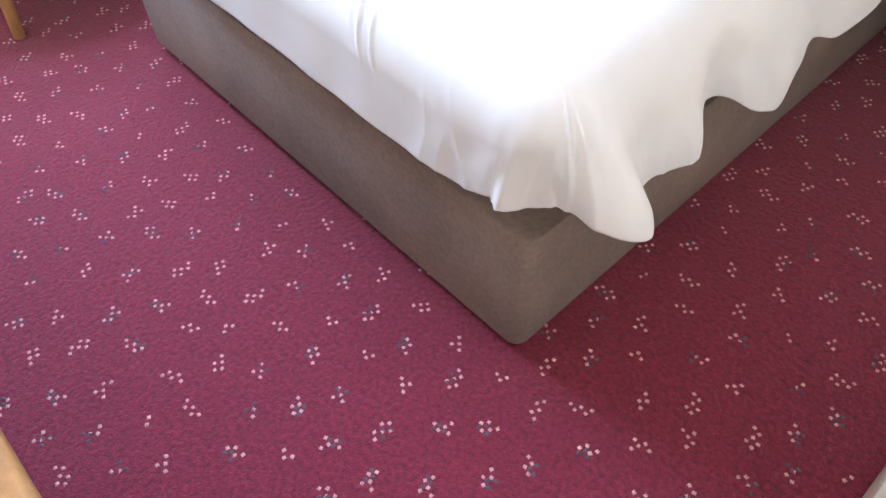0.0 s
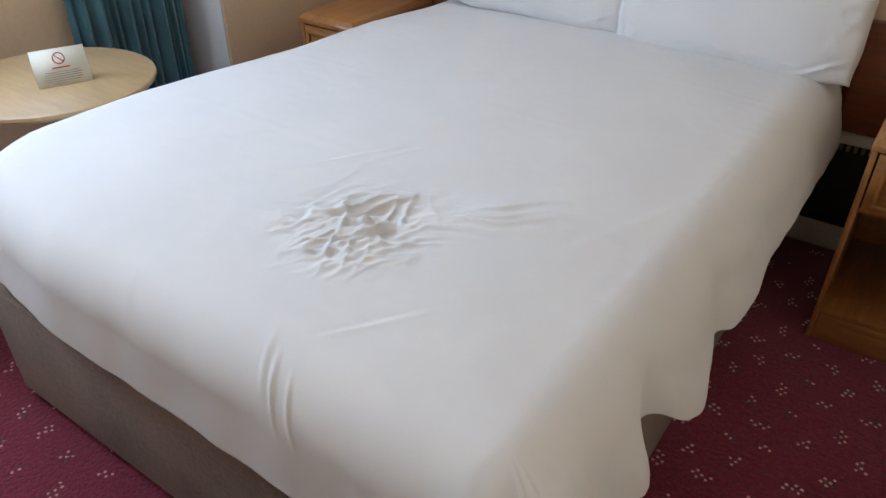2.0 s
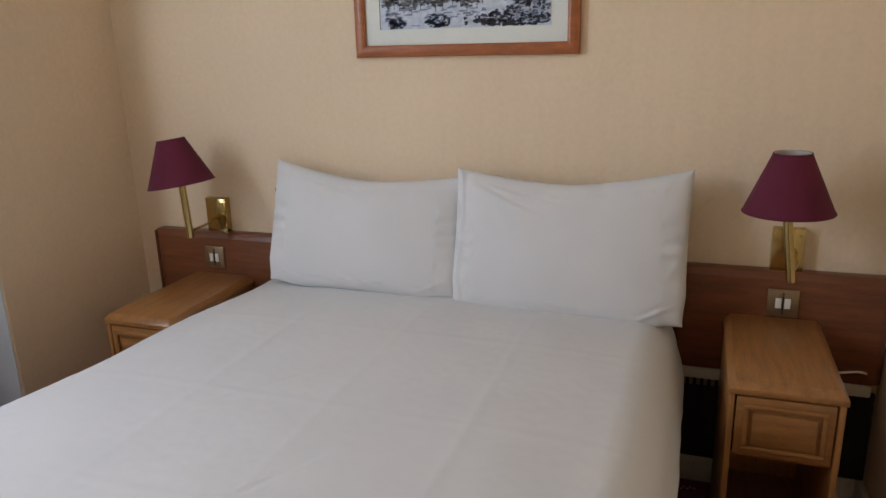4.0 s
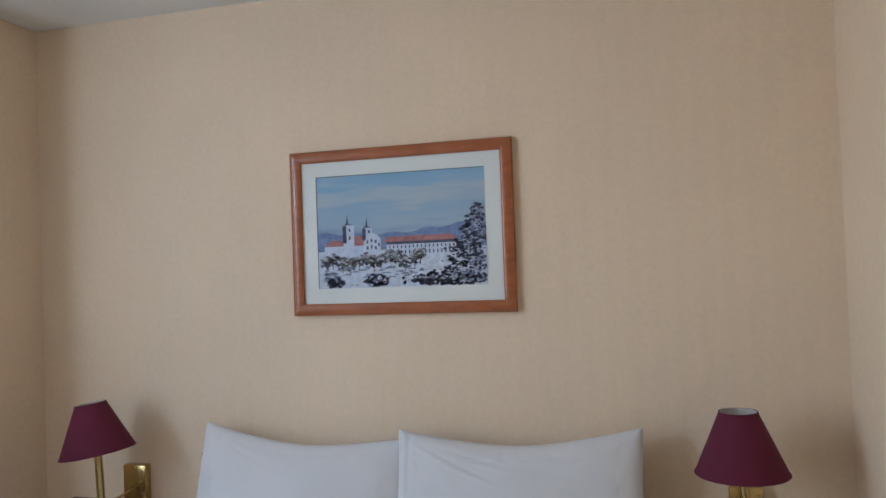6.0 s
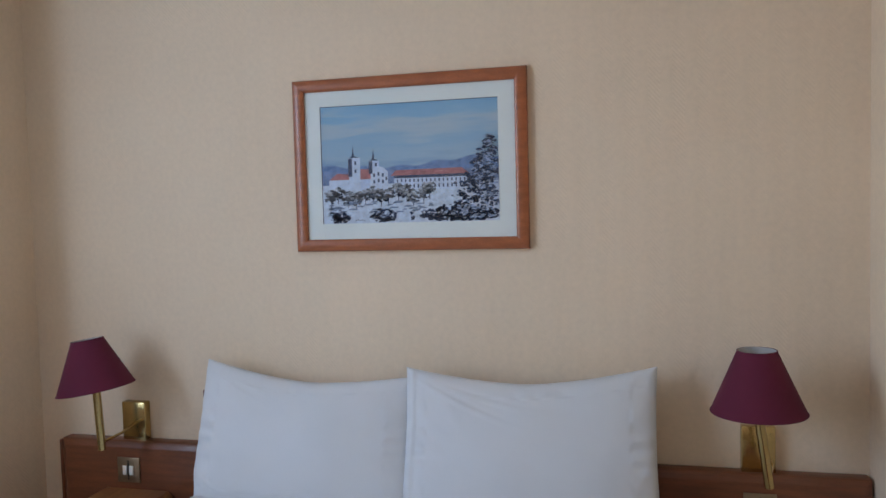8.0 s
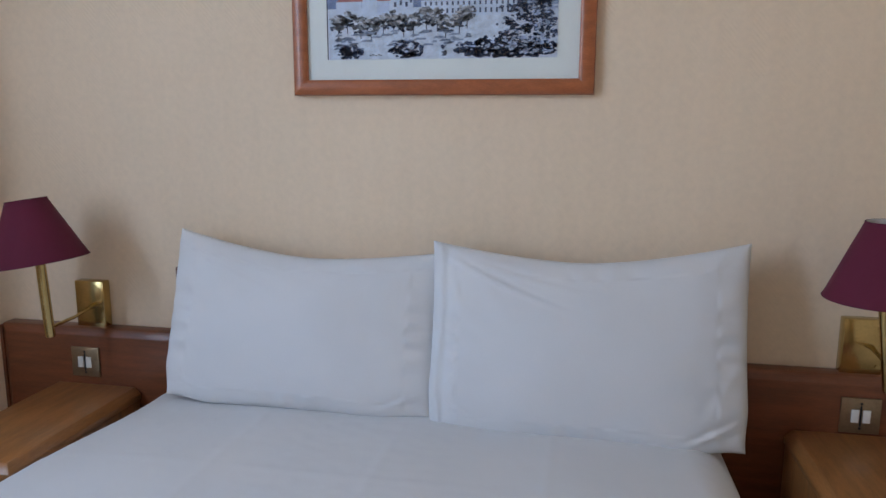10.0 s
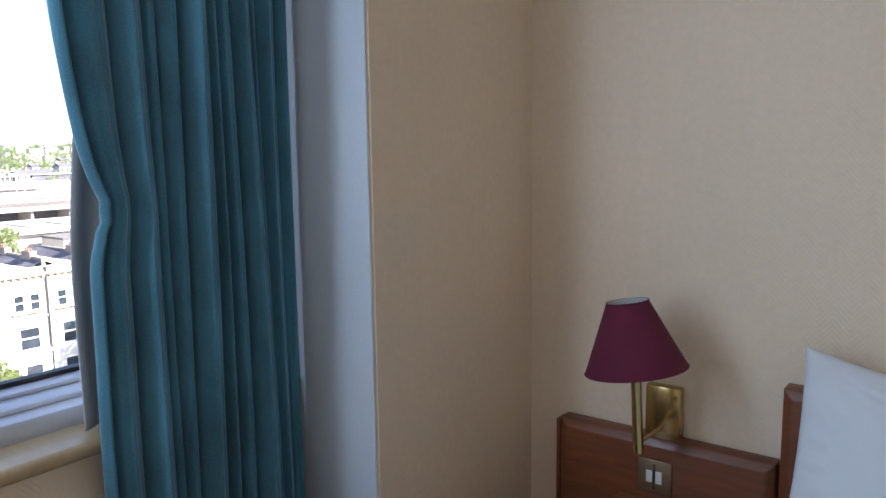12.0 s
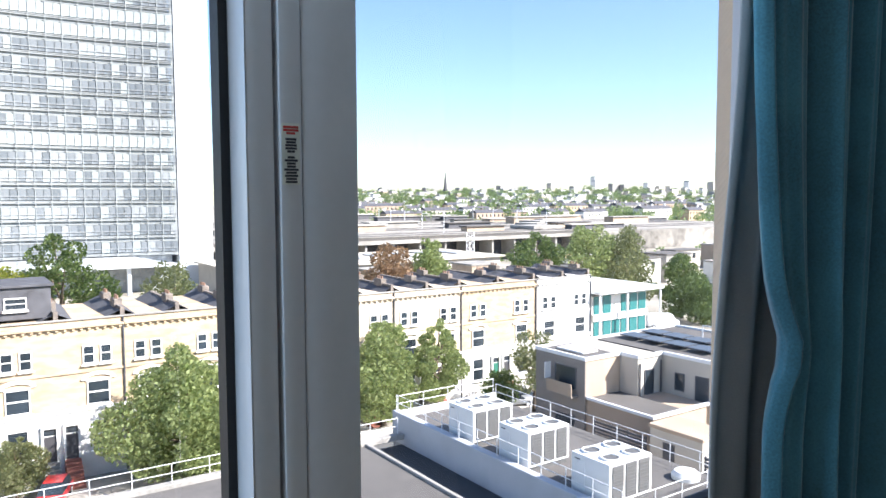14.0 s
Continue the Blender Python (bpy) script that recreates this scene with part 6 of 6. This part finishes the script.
def row_of_houses(x, y, l, h, wall, label, z0=GZ):
    """A far terrace: walls, pitched roof, window openings and stacks."""
    t = thing("distant_terrace", label, "houses", (x, y, z0))
    part("wall", cuboid(-4, 4, -l / 2, l / 2, 0, h), wall, t)
    bm = bmesh.new()
    v = [bm.verts.new(p) for p in ((4.3, -l / 2, h), (4.3, l / 2, h), (0, l / 2, h + 2.2), (0, -l / 2, h + 2.2), (-4.3, l / 2, h), (-4.3, -l / 2, h))]
    bm.faces.new((v[0], v[1], v[2], v[3]))
    bm.faces.new((v[3], v[2], v[4], v[5]))
    bm.faces.new((v[0], v[3], v[5]))
    bm.faces.new((v[1], v[4], v[2]))
    part("roof", bm, M_SLATE, t)
    n = max(int(l / 3.0), 2)
    for f in range(max(int(h / 3.2), 1)):
        zz = h - 2.6 - 3.2 * f
        if zz < 0:
            break
        part("windows", joined([cuboid(4.002, 4.1, -l / 2 + (k + 0.5) * l / n - 0.5, -l / 2 + (k + 0.5) * l / n + 0.5, zz, zz + 1.6) for k in range(n)]), M_PANE, t)
    for k in range(0, n, 2):
        yy = -l / 2 + (k + 0.2) * l / n
        part("chimney", cuboid(-0.6, 0.6, yy - 0.5, yy + 0.5, h + 1.4, h + 3.2), M_STACK if k % 4 else M_STUCCO, t)


def distance():
    """Far houses, blocks and tree clumps out to the skyline."""
    rnd = random.Random(77)
    walls = (M_STUCCO, M_CREAM, M_YBRICK, M_STUCCO, M_SAND, M_CONC)
    for k in range(34):
        d = 450 + 9 * k + rnd.uniform(-8, 8)
        a = radians(24 + 31 * ((k * 0.618) % 1))
        x, y = -1.4 - d * math.cos(a), -1.9 + d * math.sin(a)
        row_of_houses(x, y, rnd.uniform(14, 40), rnd.uniform(11, 14.5) + (d - 450) * 0.02, walls[k % 6], "far pale terrace with slate roofs and chimneys")
    groups = {"pale": (M_STUCCO, []), "brick": (M_CREAM, []), "slate": (M_LOUVRE, []), "red": (M_SAND, []), "grey": (M_CONC, [])}

    def block(x, y, w, l, top, key):
        groups[key][1].append((x - w / 2, x + w / 2, y - l / 2, y + l / 2, GZ, top))
        groups["slate"][1].append((x - w / 2 + 0.5, x + w / 2 - 0.5, y - l / 2 + 0.5, y + l / 2 - 0.5, top, top + rnd.uniform(0.4, 1.6)))
        n, m = max(int(l / 3.5), 1), int((top - GZ) / 3.3)
        for q in range(n):
            for f in range(max(m - 4, 0), m):
                if rnd.random() < 0.5:
                    yy = y - l / 2 + (q + 0.5) * l / n
                    groups["slate"][1].append((x + w / 2, x + w / 2 + 0.15, yy - 0.75, yy + 0.75, top - 3.0 * (m - f), top - 3.0 * (m - f) + 1.7))

    for k in range(330):
        d = 600 + 720 * rnd.random()
        a = radians(rnd.uniform(22, 58))
        x, y = -1.4 - d * math.cos(a), -1.9 + d * math.sin(a)
        base = -6.0 + (d - 600) * 0.033
        block(x, y, rnd.uniform(6, 10), rnd.uniform(5, 16), base + rnd.uniform(-2.5, 2.5), rnd.choice(("pale", "pale", "brick", "grey", "red", "brick")))
    # taller blocks along the skyline
    for a, d, l, top in ((39.5, 1300, 46, 17), (41.5, 1300, 38, 15), (43.0, 1350, 22, 21), (46.4, 1400, 26, 26), (46.1, 1400, 7, 34), (47.6, 1500, 22, 23), (48.3, 1500, 10, 21), (50.2, 1500, 24, 24), (53.0, 1400, 14, 24), (55.0, 1300, 40, 20), (56.3, 1200, 44, 26), (33.5, 1200, 30, 12), (36.0, 1250, 26, 13), (30.0, 1200, 26, 12), (44.6, 1500, 16, 18), (51.8, 1500, 26, 17)):
        x, y = -1.4 - d * math.cos(radians(a)), -1.9 + d * math.sin(radians(a))
        block(x, y, 12, l * 0.95, top * 1.0 + 6, rnd.choice(("grey", "pale", "brick")))
    for key, (mat, boxes) in groups.items():
        verts, faces = [], []
        for x0, x1, y0, y1, z0, z1 in boxes:
            i = len(verts)
            verts += [(x0, y0, z0), (x1, y0, z0), (x1, y1, z0), (x0, y1, z0), (x0, y0, z1), (x1, y0, z1), (x1, y1, z1), (x0, y1, z1)]
            faces += [tuple(i + q for q in f) for f in ((3, 2, 1, 0), (4, 5, 6, 7), (0, 1, 5, 4), (1, 2, 6, 5), (2, 3, 7, 6), (3, 0, 4, 7))]
        me = bpy.data.meshes.new("distant_houses")
        me.from_pydata(verts, [], faces)
        me.materials.append(mat)
        tagged(new("distant_houses", me), "far rows of houses and blocks towards the skyline", "houses", kind="stuff")
    d, a = 1100, radians(34.5)
    sp = thing("church_spire", "slender dark church spire on the skyline", "spire", (-d * math.cos(a), d * math.sin(a), GZ))
    part("tower_base", cuboid(-3, 3, -3, 3, 0, 30), M_STACK, sp)
    part("spire", rod((0, 0, 30), (0, 0, 62), 3.4, 8, 0.1), M_SLATE, sp)
    blobs = []
    for k in range(430):
        d = 440 + 800 * rnd.random() ** 1.1
        a = radians(rnd.uniform(22, 59))
        x, y = -1.4 - d * math.cos(a), -1.9 + d * math.sin(a)
        r = rnd.uniform(2.6, 5.0) * (0.75 + d / 1500)
        zz = -11.5 + (d - 440) * 0.031 + rnd.uniform(-3, 3)
        for q in range(4):
            blobs.append((x + rnd.uniform(-4, 4), y + rnd.uniform(-6, 6), zz + rnd.uniform(-3, 2), r * rnd.uniform(0.6, 1)))
    # larger crowns rising among the houses
    for a, d, top, w in ((30.5, 640, 7.5, 17), (31.8, 640, 6.5, 14), (35.0, 660, 5.5, 14), (48.6, 640, 6.5, 17), (49.6, 650, 5.0, 14), (51.6, 640, 4.0, 17), (45.6, 640, -1, 14), (47.2, 560, -3, 11), (37.0, 480, -4.5, 12), (38.2, 480, -4.0, 13), (39.6, 480, -3.5, 11), (42.0, 500, -4, 10), (54.5, 640, 1.5, 15), (33.2, 470, -5, 12), (28.5, 470, -5, 9), (44.0, 520, -4.5, 12)):
        x, y = -1.4 - d * math.cos(radians(a)), -1.9 + d * math.sin(radians(a))
        for q in range(9):
            blobs.append((x + rnd.uniform(-w, w) * 0.25, y + rnd.uniform(-w, w) * 0.42, top - w * rnd.uniform(0.22, 0.75), w * rnd.uniform(0.2, 0.32)))
    # scrub along the near edge of the yard
    for k in range(90):
        x, y = rnd.uniform(-195, -110), rnd.uniform(62, 260)
        if rnd.random() < 0.5:
            x, y = rnd.uniform(-440, -400), rnd.uniform(90, 350)
        blobs.append((x, y, (GZ if x > -205 else -12) + 1.0, rnd.uniform(1.6, 3.0)))
    me = leaf_cloud(rnd, blobs, 110000, 0.75)
    me.materials.append(M_FAR)
    tagged(new("distant_trees", me), "far clumps of trees among the houses", "trees", kind="stuff")
    # backs of houses and sheds between the terrace and the viaduct
    for k in range(26):
        x, y = rnd.uniform(-150, -104), 58 + 8.5 * k + rnd.uniform(-3, 3)
        if y < 240:
            h = thing("rear_building", "low rear building with a flat felt roof", "building", (x, y, GZ))
            w, l, z = rnd.uniform(5, 9), rnd.uniform(6, 11), rnd.uniform(4.5, 7.5)
            part("walls", cuboid(-w / 2, w / 2, -l / 2, l / 2, 0, z), walls[k % 6], h)
            part("roof", cuboid(-w / 2 - 0.2, w / 2 + 0.2, -l / 2 - 0.2, l / 2 + 0.2, z, z + 0.35), M_ROOFG if k % 2 else M_CONC, h)
            for q in (-0.25, 0.25):
                part("window", cuboid(w / 2 + 0.002, w / 2 + 0.08, q * l - 0.6, q * l + 0.6, z - 2.2, z - 0.7), M_PANE, h)


distance()
